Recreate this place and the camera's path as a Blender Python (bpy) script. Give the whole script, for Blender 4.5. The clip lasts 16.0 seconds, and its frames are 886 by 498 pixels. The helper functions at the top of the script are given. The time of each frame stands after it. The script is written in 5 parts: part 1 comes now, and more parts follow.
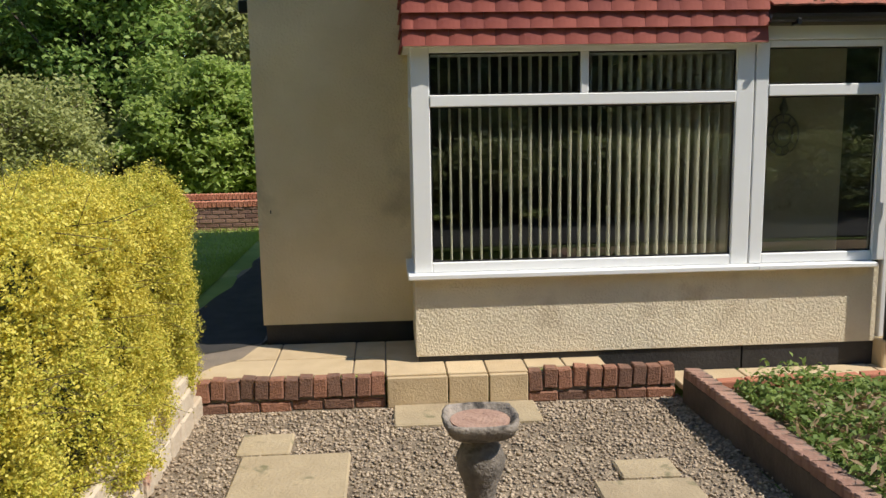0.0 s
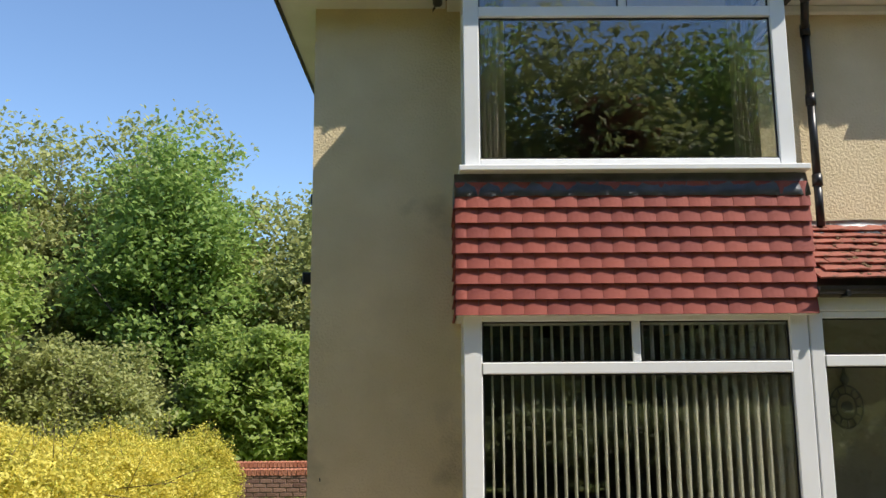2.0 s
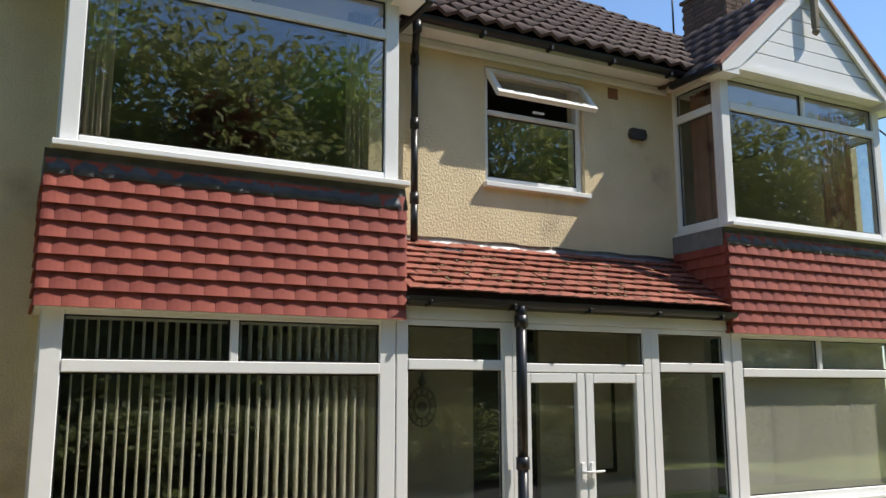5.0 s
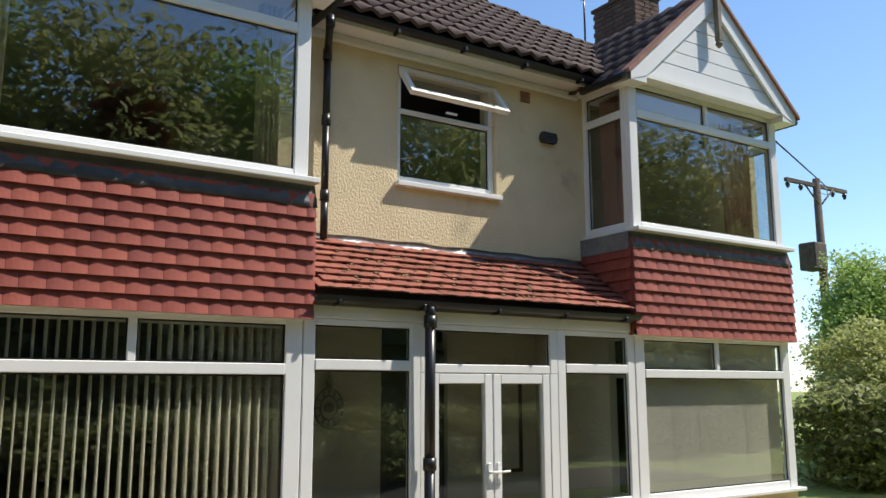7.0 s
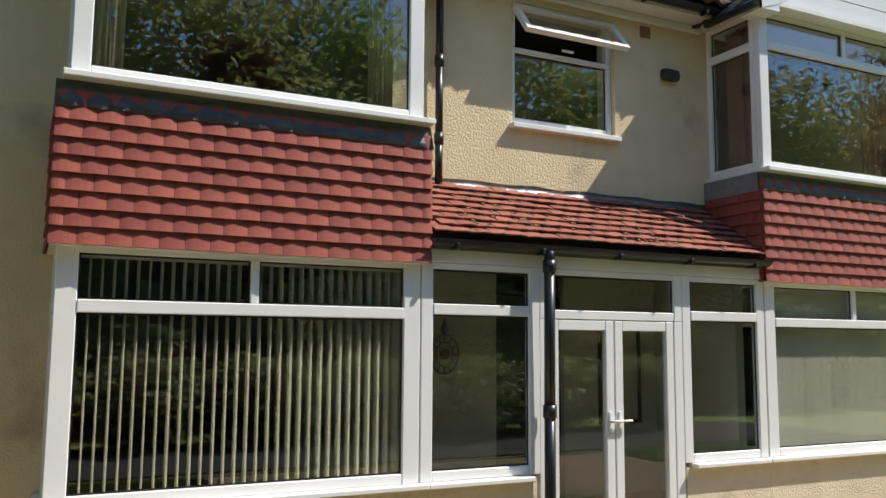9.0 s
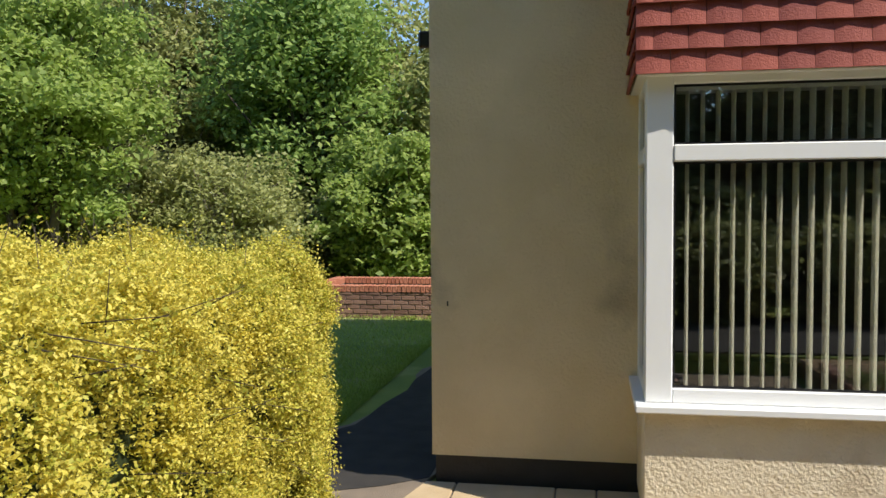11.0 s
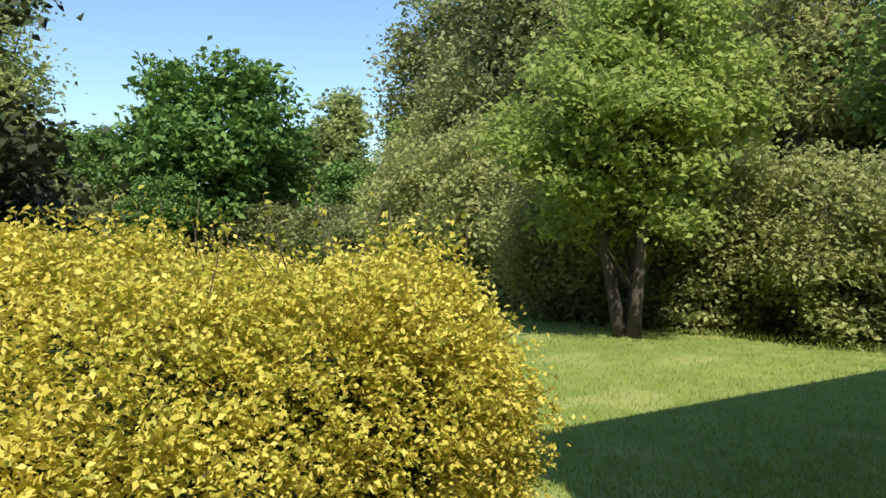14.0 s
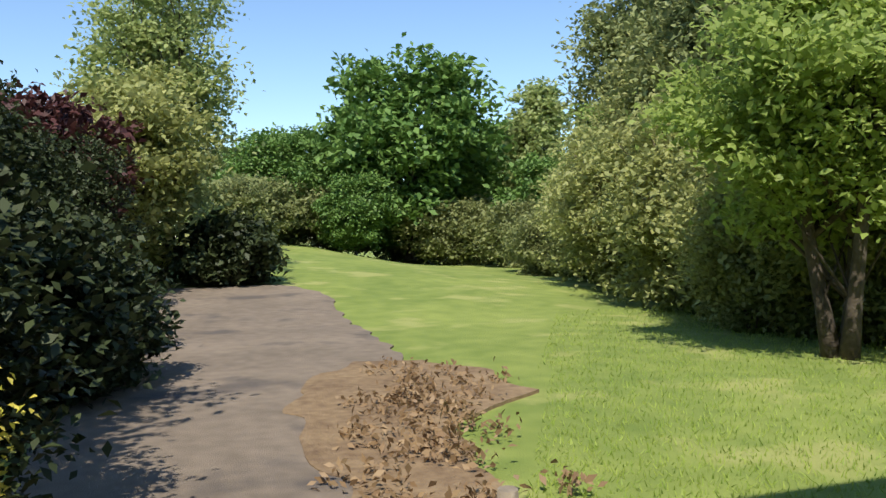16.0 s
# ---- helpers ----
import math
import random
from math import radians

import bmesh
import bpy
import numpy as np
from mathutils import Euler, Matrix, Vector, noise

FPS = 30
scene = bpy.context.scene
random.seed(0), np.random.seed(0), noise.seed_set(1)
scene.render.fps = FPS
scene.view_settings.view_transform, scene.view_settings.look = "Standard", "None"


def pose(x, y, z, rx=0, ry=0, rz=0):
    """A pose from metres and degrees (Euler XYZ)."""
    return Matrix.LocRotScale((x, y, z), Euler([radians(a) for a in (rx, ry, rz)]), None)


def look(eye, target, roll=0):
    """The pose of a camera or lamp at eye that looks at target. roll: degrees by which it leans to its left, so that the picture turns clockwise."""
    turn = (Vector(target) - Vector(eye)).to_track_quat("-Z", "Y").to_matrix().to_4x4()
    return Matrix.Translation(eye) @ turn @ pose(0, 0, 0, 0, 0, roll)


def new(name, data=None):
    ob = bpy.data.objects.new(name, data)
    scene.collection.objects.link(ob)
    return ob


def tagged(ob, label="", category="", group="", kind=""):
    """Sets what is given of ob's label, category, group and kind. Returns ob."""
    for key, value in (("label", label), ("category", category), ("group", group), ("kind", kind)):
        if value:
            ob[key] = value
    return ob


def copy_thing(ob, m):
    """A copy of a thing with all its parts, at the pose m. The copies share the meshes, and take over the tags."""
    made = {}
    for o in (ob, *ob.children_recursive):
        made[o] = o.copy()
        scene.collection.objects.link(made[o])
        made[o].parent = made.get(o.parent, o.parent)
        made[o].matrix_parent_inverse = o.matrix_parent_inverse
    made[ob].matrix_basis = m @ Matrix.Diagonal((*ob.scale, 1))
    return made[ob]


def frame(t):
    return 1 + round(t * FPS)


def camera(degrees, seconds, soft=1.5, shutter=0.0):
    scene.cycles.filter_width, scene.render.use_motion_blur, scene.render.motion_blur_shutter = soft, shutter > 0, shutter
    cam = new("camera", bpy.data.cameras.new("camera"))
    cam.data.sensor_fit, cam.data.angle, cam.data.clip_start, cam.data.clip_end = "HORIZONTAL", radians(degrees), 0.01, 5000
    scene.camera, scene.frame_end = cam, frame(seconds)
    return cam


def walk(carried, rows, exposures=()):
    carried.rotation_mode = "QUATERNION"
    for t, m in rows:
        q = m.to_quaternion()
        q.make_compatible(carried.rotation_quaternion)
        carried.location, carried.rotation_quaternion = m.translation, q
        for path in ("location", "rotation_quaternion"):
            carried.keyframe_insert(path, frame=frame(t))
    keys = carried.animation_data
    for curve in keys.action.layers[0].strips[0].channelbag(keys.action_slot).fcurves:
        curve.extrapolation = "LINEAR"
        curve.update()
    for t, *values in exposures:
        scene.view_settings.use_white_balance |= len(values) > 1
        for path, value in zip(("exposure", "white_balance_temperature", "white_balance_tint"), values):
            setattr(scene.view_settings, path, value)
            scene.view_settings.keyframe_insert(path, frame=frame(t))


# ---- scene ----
cam = camera(55.9, 16.0)
PATH = [
    (0, (0.34, -0.019, 1.828), (0.469, 1.953, 1.517), -1.0),
    (0.5, (0.339, -0.019, 1.828), (0.44, 1.976, 1.729), -0.9),
    (0.7, (0.326, -0.038, 1.832), (0.427, 1.959, 1.792), -0.9),
    (1, (0.329, -0.068, 1.83), (0.416, 1.929, 1.899), -0.7),
    (1.5, (0.328, -0.036, 1.814), (0.414, 1.944, 2.084), -0.5),
    (2, (0.335, -0.057, 1.806), (0.349, 1.916, 2.135), -0.4),
    (2.5, (0.405, -0.037, 1.794), (0.247, 1.929, 2.127), -0.3),
    (3, (0.384, -0.033, 1.791), (0.221, 1.933, 2.123), 0.1),
    (3.5, (0.317, -0.041, 1.807), (0.403, 1.931, 2.13), 0.2),
    (4, (0.345, 0.007, 1.796), (0.847, 1.916, 2.122), 0.2),
    (4.2, (0.369, 0.021, 1.799), (1.022, 1.883, 2.126), 0.2),
    (4.5, (0.367, 0.029, 1.791), (1.183, 1.825, 2.121), 0.1),
    (5, (0.368, 0.02, 1.786), (1.27, 1.775, 2.118), -0.1),
    (7.3, (0.411, 0.079, 1.791), (1.501, 1.72, 2.133), -0.2),
    (7.5, (0.394, 0.094, 1.785), (1.456, 1.745, 2.165), -0.1),
    (8, (0.384, 0.102, 1.791), (1.402, 1.758, 2.259), -0.1),
    (8.2, (0.372, 0.101, 1.782), (1.382, 1.769, 2.228), -0.1),
    (10.3, (0.411, 1.127, 1.678), (0.588, 3.117, 1.582), -0.1),
    (10.5, (0.392, 1.278, 1.684), (0.399, 3.276, 1.585), -0.3),
    (11, (0.258, 1.768, 1.678), (-0.092, 3.735, 1.581), -0.4),
    (11.5, (0.233, 2.239, 1.629), (-0.392, 4.137, 1.546), -0.3),
    (12.5, (-0.02, 3.70, 1.517), (-1.008, 5.439, 1.500), 0.0),
    (13, (0.121, 4.019, 1.523), (-1.034, 5.652, 1.507), 0.3),
    (13.5, (0.151, 4.461, 1.529), (-1.238, 5.901, 1.508), 0.2),
    (14, (0.325, 4.680, 1.548), (-1.338, 5.791, 1.517), -0.6),
    (14.5, (0.192, 5.100, 1.563), (-1.647, 5.886, 1.529), -0.7),
    (15, (-0.115, 5.465, 1.544), (-2.013, 6.096, 1.508), -0.6),
    (15.5, (-0.440, 5.840, 1.525), (-2.350, 6.433, 1.489), -0.5),
    (16, (-0.760, 6.200, 1.535), (-2.647, 6.861, 1.501), -0.8),
]
walk(cam, [(t, look(eye, target, roll)) for t, eye, target, roll in PATH], [(0, 0.47), (0.8, 0.52), (2, 0.60), (8.2, 0.60), (10.5, 0.55), (13, 0.55), (14.5, 0.5), (16, 0.45)])

# ---- world and sun ----
TO_SUN = Vector((2.05, -1.0, 2.85)).normalized()
world = bpy.data.worlds.new("sky")
scene.world = world
world.use_nodes = True
wn = world.node_tree
sky = wn.nodes.new("ShaderNodeTexSky")
sky.sky_type = "NISHITA"
sky.sun_disc = False
sky.sun_elevation = math.asin(TO_SUN.z)
sky.sun_rotation = math.atan2(TO_SUN.x, TO_SUN.y)
sky.air_density, sky.dust_density, sky.ozone_density = 1.0, 0.0, 4.5
wn.nodes["Background"].inputs[1].default_value = 0.135
wn.links.new(sky.outputs[0], wn.nodes["Background"].inputs[0])
sun = new("sun", bpy.data.lights.new("sun", "SUN"))
sun.data.energy, sun.data.angle, sun.data.color = 4.2, radians(0.53), (1.0, 0.93, 0.82)
sun.matrix_world = look(TO_SUN * 60, (0, 0, 0))


# ---- materials ----
def rgb(c):
    return (c[0], c[1], c[2], 1.0)


def material(name, a, b, scale=8.0, rough=0.8, bump=0.2, bump_scale=60.0, metal=0.0, per_object=0.0, per_island=0.0, coat=None, detail=6.0):
    """Two tones mixed by a coarse and a fine noise, with relief."""
    m = bpy.data.materials.new(name)
    m.use_nodes = True
    t = m.node_tree
    p = t.nodes["Principled BSDF"]
    p.inputs["Roughness"].default_value, p.inputs["Metallic"].default_value = rough, metal
    co = t.nodes.new("ShaderNodeTexCoord")
    n1 = t.nodes.new("ShaderNodeTexNoise")
    n1.inputs["Scale"].default_value, n1.inputs["Detail"].default_value = scale, detail
    n2 = t.nodes.new("ShaderNodeTexNoise")
    n2.inputs["Scale"].default_value, n2.inputs["Detail"].default_value = scale * 0.13, 3
    for n in (n1, n2):
        t.links.new(co.outputs["Object"], n.inputs["Vector"])
    add = t.nodes.new("ShaderNodeMath")
    add.operation = "ADD"
    t.links.new(n1.outputs[0], add.inputs[0])
    t.links.new(n2.outputs[0], add.inputs[1])
    value = add.outputs[0]
    low, high = 0.72, 1.28
    if per_object or per_island:
        src = t.nodes.new("ShaderNodeObjectInfo" if per_object else "ShaderNodeNewGeometry")
        mul = t.nodes.new("ShaderNodeMath")
        mul.operation = "MULTIPLY_ADD"
        t.links.new(src.outputs["Random" if per_object else "Random Per Island"], mul.inputs[0])
        mul.inputs[1].default_value = per_object or per_island
        t.links.new(value, mul.inputs[2])
        value = mul.outputs[0]
        high += per_object or per_island
    ramp = t.nodes.new("ShaderNodeMapRange")
    ramp.inputs[1].default_value, ramp.inputs[2].default_value = low, high
    t.links.new(value, ramp.inputs[0])
    mix = t.nodes.new("ShaderNodeMix")
    mix.data_type = "RGBA"
    mix.inputs[6].default_value, mix.inputs[7].default_value = rgb(a), rgb(b)
    t.links.new(ramp.outputs[0], mix.inputs[0])
    colour = mix.outputs[2]
    if coat:
        # a third tone in blotches: (colour, scale, threshold)
        n3 = t.nodes.new("ShaderNodeTexNoise")
        n3.inputs["Scale"].default_value, n3.inputs["Detail"].default_value = coat[1], 8
        t.links.new(co.outputs["Object"], n3.inputs["Vector"])
        r3 = t.nodes.new("ShaderNodeMapRange")
        r3.inputs[1].default_value, r3.inputs[2].default_value = coat[2], coat[2] + 0.1
        t.links.new(n3.outputs[0], r3.inputs[0])
        m3 = t.nodes.new("ShaderNodeMix")
        m3.data_type = "RGBA"
        m3.inputs[7].default_value = rgb(coat[0])
        t.links.new(r3.outputs[0], m3.inputs[0])
        t.links.new(colour, m3.inputs[6])
        colour = m3.outputs[2]
    t.links.new(colour, p.inputs["Base Color"])
    if bump:
        nb = t.nodes.new("ShaderNodeTexNoise")
        nb.inputs["Scale"].default_value, nb.inputs["Detail"].default_value = bump_scale, 4
        t.links.new(co.outputs["Object"], nb.inputs["Vector"])
        bp = t.nodes.new("ShaderNodeBump")
        bp.inputs["Strength"].default_value, bp.inputs["Distance"].default_value = bump, 0.02
        t.links.new(nb.outputs[0], bp.inputs["Height"])
        t.links.new(bp.outputs[0], p.inputs["Normal"])
    return m


def leaf_material(name, a, b, through_light=0.4, rough=0.55, lump=0.8):
    """Leaves: each one a tone of its own, patches of tone, light coming through."""
    m = material(name, a, b, lump * 2, rough, 0.0, per_island=0.9)
    t = m.node_tree
    p = t.nodes["Principled BSDF"]
    p.inputs["Specular IOR Level"].default_value = 0.35
    tr = t.nodes.new("ShaderNodeBsdfTranslucent")
    ms = t.nodes.new("ShaderNodeMixShader")
    ms.inputs[0].default_value = through_light
    t.links.new(p.inputs["Base Color"].links[0].from_socket, tr.inputs["Color"])
    t.links.new(p.outputs[0], ms.inputs[1])
    t.links.new(tr.outputs[0], ms.inputs[2])
    t.links.new(ms.outputs[0], t.nodes["Material Output"].inputs["Surface"])
    return m


RENDER = material("cream_render", (0.68, 0.56, 0.345), (0.78, 0.655, 0.43), 3.0, 0.9, 0.55, 45.0, coat=((0.50, 0.41, 0.26), 1.3, 0.62))
ROUGHCAST = material("rough_render", (0.66, 0.57, 0.42), (0.76, 0.67, 0.50), 5.0, 0.9, 0.6, 62.0, coat=((0.58, 0.49, 0.35), 2.2, 0.62))
BLACK = material("black_plinth_paint", (0.012, 0.012, 0.014), (0.03, 0.03, 0.032), 6.0, 0.55, 0.3, 40.0)
WHITE = material("white_upvc", (0.78, 0.78, 0.77), (0.84, 0.84, 0.83), 2.0, 0.3, 0.02, 30.0)
SOFFIT = material("painted_board", (0.70, 0.70, 0.66), (0.80, 0.80, 0.76), 4.0, 0.5, 0.05, 30.0)
CLAY = material("red_clay_tile", (0.20, 0.040, 0.032), (0.36, 0.085, 0.055), 9.0, 0.75, 0.25, 120.0, per_object=0.7)
CLAYOLD = material("weathered_clay_tile", (0.20, 0.055, 0.036), (0.38, 0.13, 0.085), 12.0, 0.85, 0.35, 90.0, per_object=0.8, coat=((0.065, 0.045, 0.03), 14.0, 0.58))
CONCTILE = material("brown_concrete_tile", (0.045, 0.026, 0.022), (0.10, 0.062, 0.05), 6.0, 0.85, 0.3, 80.0, per_island=0.5)
RIDGE = material("terracotta_edge", (0.24, 0.10, 0.06), (0.36, 0.17, 0.11), 8.0, 0.8, 0.2, 60.0)
LEAD = material("lead_flashing", (0.12, 0.125, 0.14), (0.24, 0.25, 0.27), 9.0, 0.5, 0.4, 14.0, metal=0.3)
PALELEAD = material("pale_lead_flashing", (0.28, 0.28, 0.29), (0.45, 0.45, 0.46), 7.0, 0.4, 0.4, 14.0, metal=0.4)
PIPE = material("black_plastic_gutter", (0.008, 0.008, 0.009), (0.018, 0.018, 0.02), 5.0, 0.35, 0.03, 30.0)
SLAB = material("buff_paving_slab", (0.42, 0.31, 0.18), (0.58, 0.45, 0.28), 7.0, 0.9, 0.3, 70.0, per_object=0.5)
PAVER = material("weathered_stone_paver", (0.29, 0.225, 0.14), (0.46, 0.37, 0.235), 5.0, 0.9, 0.4, 50.0, per_object=0.4, coat=((0.16, 0.15, 0.08), 6.0, 0.62))
BRICK = material("old_brick", (0.11, 0.068, 0.05), (0.38, 0.17, 0.10), 14.0, 0.9, 0.6, 60.0, per_object=1.1, coat=((0.10, 0.085, 0.065), 9.0, 0.56))
WALLTOP = material("worn_brick_top", (0.20, 0.105, 0.075), (0.42, 0.25, 0.18), 12.0, 0.9, 0.5, 60.0, per_object=0.7, coat=((0.16, 0.13, 0.10), 9.0, 0.58))
DARKWALL = material("grimy_render", (0.045, 0.035, 0.028), (0.12, 0.09, 0.065), 5.0, 0.95, 0.5, 30.0)
COPING = material("orange_brick", (0.34, 0.11, 0.06), (0.52, 0.22, 0.13), 12.0, 0.9, 0.4, 60.0, per_object=0.6)
WALLBRICK = material("dark_wall_brick", (0.13, 0.065, 0.05), (0.34, 0.20, 0.14), 12.0, 0.9, 0.5, 60.0, per_object=0.9)
CHIMBRICK = material("chimney_brick", (0.06, 0.035, 0.028), (0.16, 0.09, 0.065), 10.0, 0.9, 0.4, 60.0, per_object=0.7)
MORTAR = material("mortar", (0.13, 0.11, 0.09), (0.22, 0.19, 0.15), 20.0, 0.95, 0.5, 90.0)
RUBBLE = material("whitewashed_stone", (0.45, 0.36, 0.26), (0.62, 0.53, 0.41), 6.0, 0.9, 0.6, 25.0, per_object=0.5, coat=((0.42, 0.16, 0.09), 4.0, 0.63))
GRAVELBED = material("gravel_bed", (0.12, 0.09, 0.06), (0.34, 0.27, 0.19), 60.0, 0.95, 1.0, 70.0)
PEBBLE = material("gravel_stone", (0.17, 0.125, 0.085), (0.54, 0.43, 0.31), 20.0, 0.85, 0.2, 90.0, per_island=1.2)
GRASS = material("mown_lawn", (0.15, 0.215, 0.036), (0.27, 0.325, 0.070), 2.2, 0.95, 0.8, 70.0, coat=((0.33, 0.35, 0.105), 0.8, 0.55))
BLADE = leaf_material("grass_blade", (0.24, 0.36, 0.06), (0.46, 0.54, 0.12), 0.45)
DRIVE = material("worn_tarmac", (0.17, 0.135, 0.10), (0.27, 0.215, 0.16), 5.0, 0.95, 0.6, 110.0, coat=((0.12, 0.10, 0.085), 0.9, 0.58))
# near-black ground tone, deepens the house's shade and the window reflections
DARKGROUND = material("darkened_ground", (0.022, 0.02, 0.018), (0.05, 0.045, 0.04), 6.0, 0.95, 0.6, 110.0)
SOIL = material("dry_soil", (0.16, 0.10, 0.055), (0.32, 0.225, 0.125), 9.0, 1.0, 1.0, 40.0)
STONE = material("birdbath_stone", (0.13, 0.11, 0.09), (0.34, 0.29, 0.24), 16.0, 0.9, 0.7, 50.0, coat=((0.045, 0.04, 0.035), 8.0, 0.56))
BOWL = material("birdbath_bowl", (0.25, 0.14, 0.10), (0.42, 0.27, 0.20), 14.0, 0.85, 0.5, 50.0, coat=((0.10, 0.06, 0.05), 20.0, 0.62))
BARK = material("bark", (0.045, 0.034, 0.024), (0.12, 0.095, 0.07), 12.0, 0.95, 0.8, 30.0)
PALEBARK = material("pale_bark", (0.16, 0.13, 0.10), (0.32, 0.27, 0.20), 10.0, 0.95, 0.6, 30.0)
INWALL = material("interior_paint", (0.62, 0.58, 0.44), (0.68, 0.64, 0.50), 2.0, 0.9, 0.05, 30.0)
# low tone carries the rooms' dimness; hidden backing boards use it too
INDARK = material("darkened_interior", (0.12, 0.11, 0.10), (0.20, 0.18, 0.16), 2.0, 0.9, 0.05, 30.0)
BLIND = leaf_material("cream_blind_fabric", (0.78, 0.76, 0.68), (0.88, 0.86, 0.78), 0.6, 0.85)
PINK = material("pink_curtain", (0.50, 0.22, 0.20), (0.62, 0.32, 0.29), 6.0, 0.9, 0.2, 60.0)
CURTAIN = material("cream_curtain", (0.52, 0.46, 0.36), (0.68, 0.61, 0.50), 6.0, 0.9, 0.2, 60.0)
DOOR = material("dark_door", (0.02, 0.02, 0.02), (0.04, 0.038, 0.035), 5.0, 0.5, 0.1, 30.0)
METAL = material("grey_metal", (0.25, 0.25, 0.25), (0.4, 0.4, 0.4), 12.0, 0.4, 0.05, 40.0, metal=0.8)
POLEWOOD = material("pole_wood", (0.06, 0.045, 0.035), (0.13, 0.10, 0.075), 9.0, 0.9, 0.3, 30.0)
OAKWOOD = material("weathered_finial", (0.13, 0.11, 0.08), (0.24, 0.20, 0.15), 9.0, 0.85, 0.2, 40.0)
L_GOLD = leaf_material("golden_privet_leaf", (0.50, 0.42, 0.035), (0.92, 0.82, 0.20), 0.40)
L_LIME = leaf_material("lime_privet_leaf", (0.28, 0.30, 0.03), (0.72, 0.68, 0.12), 0.40)
L_GREEN = leaf_material("wood_leaf", (0.175, 0.280, 0.075), (0.455, 0.590, 0.160), 0.5)
L_OLIVE = leaf_material("olive_leaf", (0.250, 0.285, 0.100), (0.560, 0.570, 0.220), 0.48)
L_BRIGHT = leaf_material("bright_leaf", (0.213, 0.312, 0.069), (0.550, 0.650, 0.188), 0.58)
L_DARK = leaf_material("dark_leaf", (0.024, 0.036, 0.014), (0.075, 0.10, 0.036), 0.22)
L_MID = leaf_material("hazy_leaf", (0.15, 0.185, 0.07), (0.36, 0.40, 0.16), 0.35)
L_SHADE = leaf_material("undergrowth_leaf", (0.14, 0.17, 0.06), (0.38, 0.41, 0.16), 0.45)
L_RUST = leaf_material("copper_leaf", (0.20, 0.07, 0.035), (0.42, 0.17, 0.09), 0.4)
L_DEEP = leaf_material("oak_leaf", (0.072, 0.152, 0.032), (0.208, 0.336, 0.080), 0.3)
L_PURPLE = leaf_material("purple_leaf", (0.050, 0.020, 0.020), (0.130, 0.050, 0.045), 0.25)
L_WILLOW = leaf_material("willow_leaf", (0.25, 0.32, 0.11), (0.52, 0.58, 0.24), 0.5)
L_DEAD = leaf_material("dry_leaf", (0.20, 0.12, 0.06), (0.42, 0.30, 0.17), 0.2)
L_WEED = leaf_material("weed_leaf", (0.09, 0.16, 0.03), (0.28, 0.36, 0.09), 0.35)


def glass_material(name="window_glass", tint=(0.93, 0.95, 0.94, 1)):
    m = bpy.data.materials.new(name)
    m.use_nodes = True
    t = m.node_tree
    t.nodes.remove(t.nodes["Principled BSDF"])
    clear = t.nodes.new("ShaderNodeBsdfTransparent")
    clear.inputs[0].default_value = tint
    gloss = t.nodes.new("ShaderNodeBsdfGlossy")
    gloss.inputs["Roughness"].default_value = 0.0
    facing = t.nodes.new("ShaderNodeLayerWeight")
    facing.inputs["Blend"].default_value = 0.5
    fifth = t.nodes.new("ShaderNodeMath")
    fifth.operation = "POWER"
    fifth.inputs[1].default_value = 5.0
    t.links.new(facing.outputs["Facing"], fifth.inputs[0])
    fres = t.nodes.new("ShaderNodeMath")
    fres.operation = "MULTIPLY_ADD"
    fres.inputs[1].default_value, fres.inputs[2].default_value = 0.87, 0.125
    t.links.new(fifth.outputs[0], fres.inputs[0])
    mix = t.nodes.new("ShaderNodeMixShader")
    t.links.new(fres.outputs[0], mix.inputs[0])
    t.links.new(clear.outputs[0], mix.inputs[1])
    t.links.new(gloss.outputs[0], mix.inputs[2])
    t.links.new(mix.outputs[0], t.nodes["Material Output"].inputs["Surface"])
    return m


GLASS = glass_material()
# invented dark tint, keeps sun through the bay off the wall beside it
SUNSTOP = glass_material("sun_blocking_side_glass", (0.22, 0.23, 0.23, 1))


# ---- builders ----
def thing(name, at, label, category, group="", kind=""):
    ob = new(name)
    ob.empty_display_size = 0.1
    ob.location = at
    return tagged(ob, label, category, group, kind)


def origin_of(ob):
    p = Vector((0, 0, 0))
    while ob:
        p += ob.location
        ob = ob.parent
    return p


def put(name, mesh, mat, parent=None, label="", world=True):
    """Link a mesh; its vertices are in world metres when world is set."""
    if mat and not mesh.materials:
        mesh.materials.append(mat)
    ob = new(name, mesh)
    if parent:
        ob.parent = parent
        if world:
            ob.location = -origin_of(parent)
    if label:
        ob["label"] = label
    return ob


def mesh_of(bm, name="mesh", smooth=False):
    me = bpy.data.meshes.new(name)
    if smooth:
        for f in bm.faces:
            f.smooth = True
    bm.to_mesh(me)
    bm.free()
    return me


def box_bm(x0, x1, y0, y1, z0, z1, bevel=0.0, bm=None):
    bm = bm or bmesh.new()
    made = bmesh.ops.create_cube(bm, size=1.0)["verts"]
    for v in made:
        v.co = Vector((x0 + (v.co.x + 0.5) * (x1 - x0), y0 + (v.co.y + 0.5) * (y1 - y0), z0 + (v.co.z + 0.5) * (z1 - z0)))
    if bevel:
        edges = list({e for v in made for e in v.link_edges})
        bmesh.ops.bevel(bm, geom=edges, offset=bevel, segments=1, affect="EDGES")
    return bm


def box(name, x0, x1, y0, y1, z0, z1, mat, parent=None, label="", bevel=0.0):
    return put(name, mesh_of(box_bm(x0, x1, y0, y1, z0, z1, bevel), name), mat, parent, label)


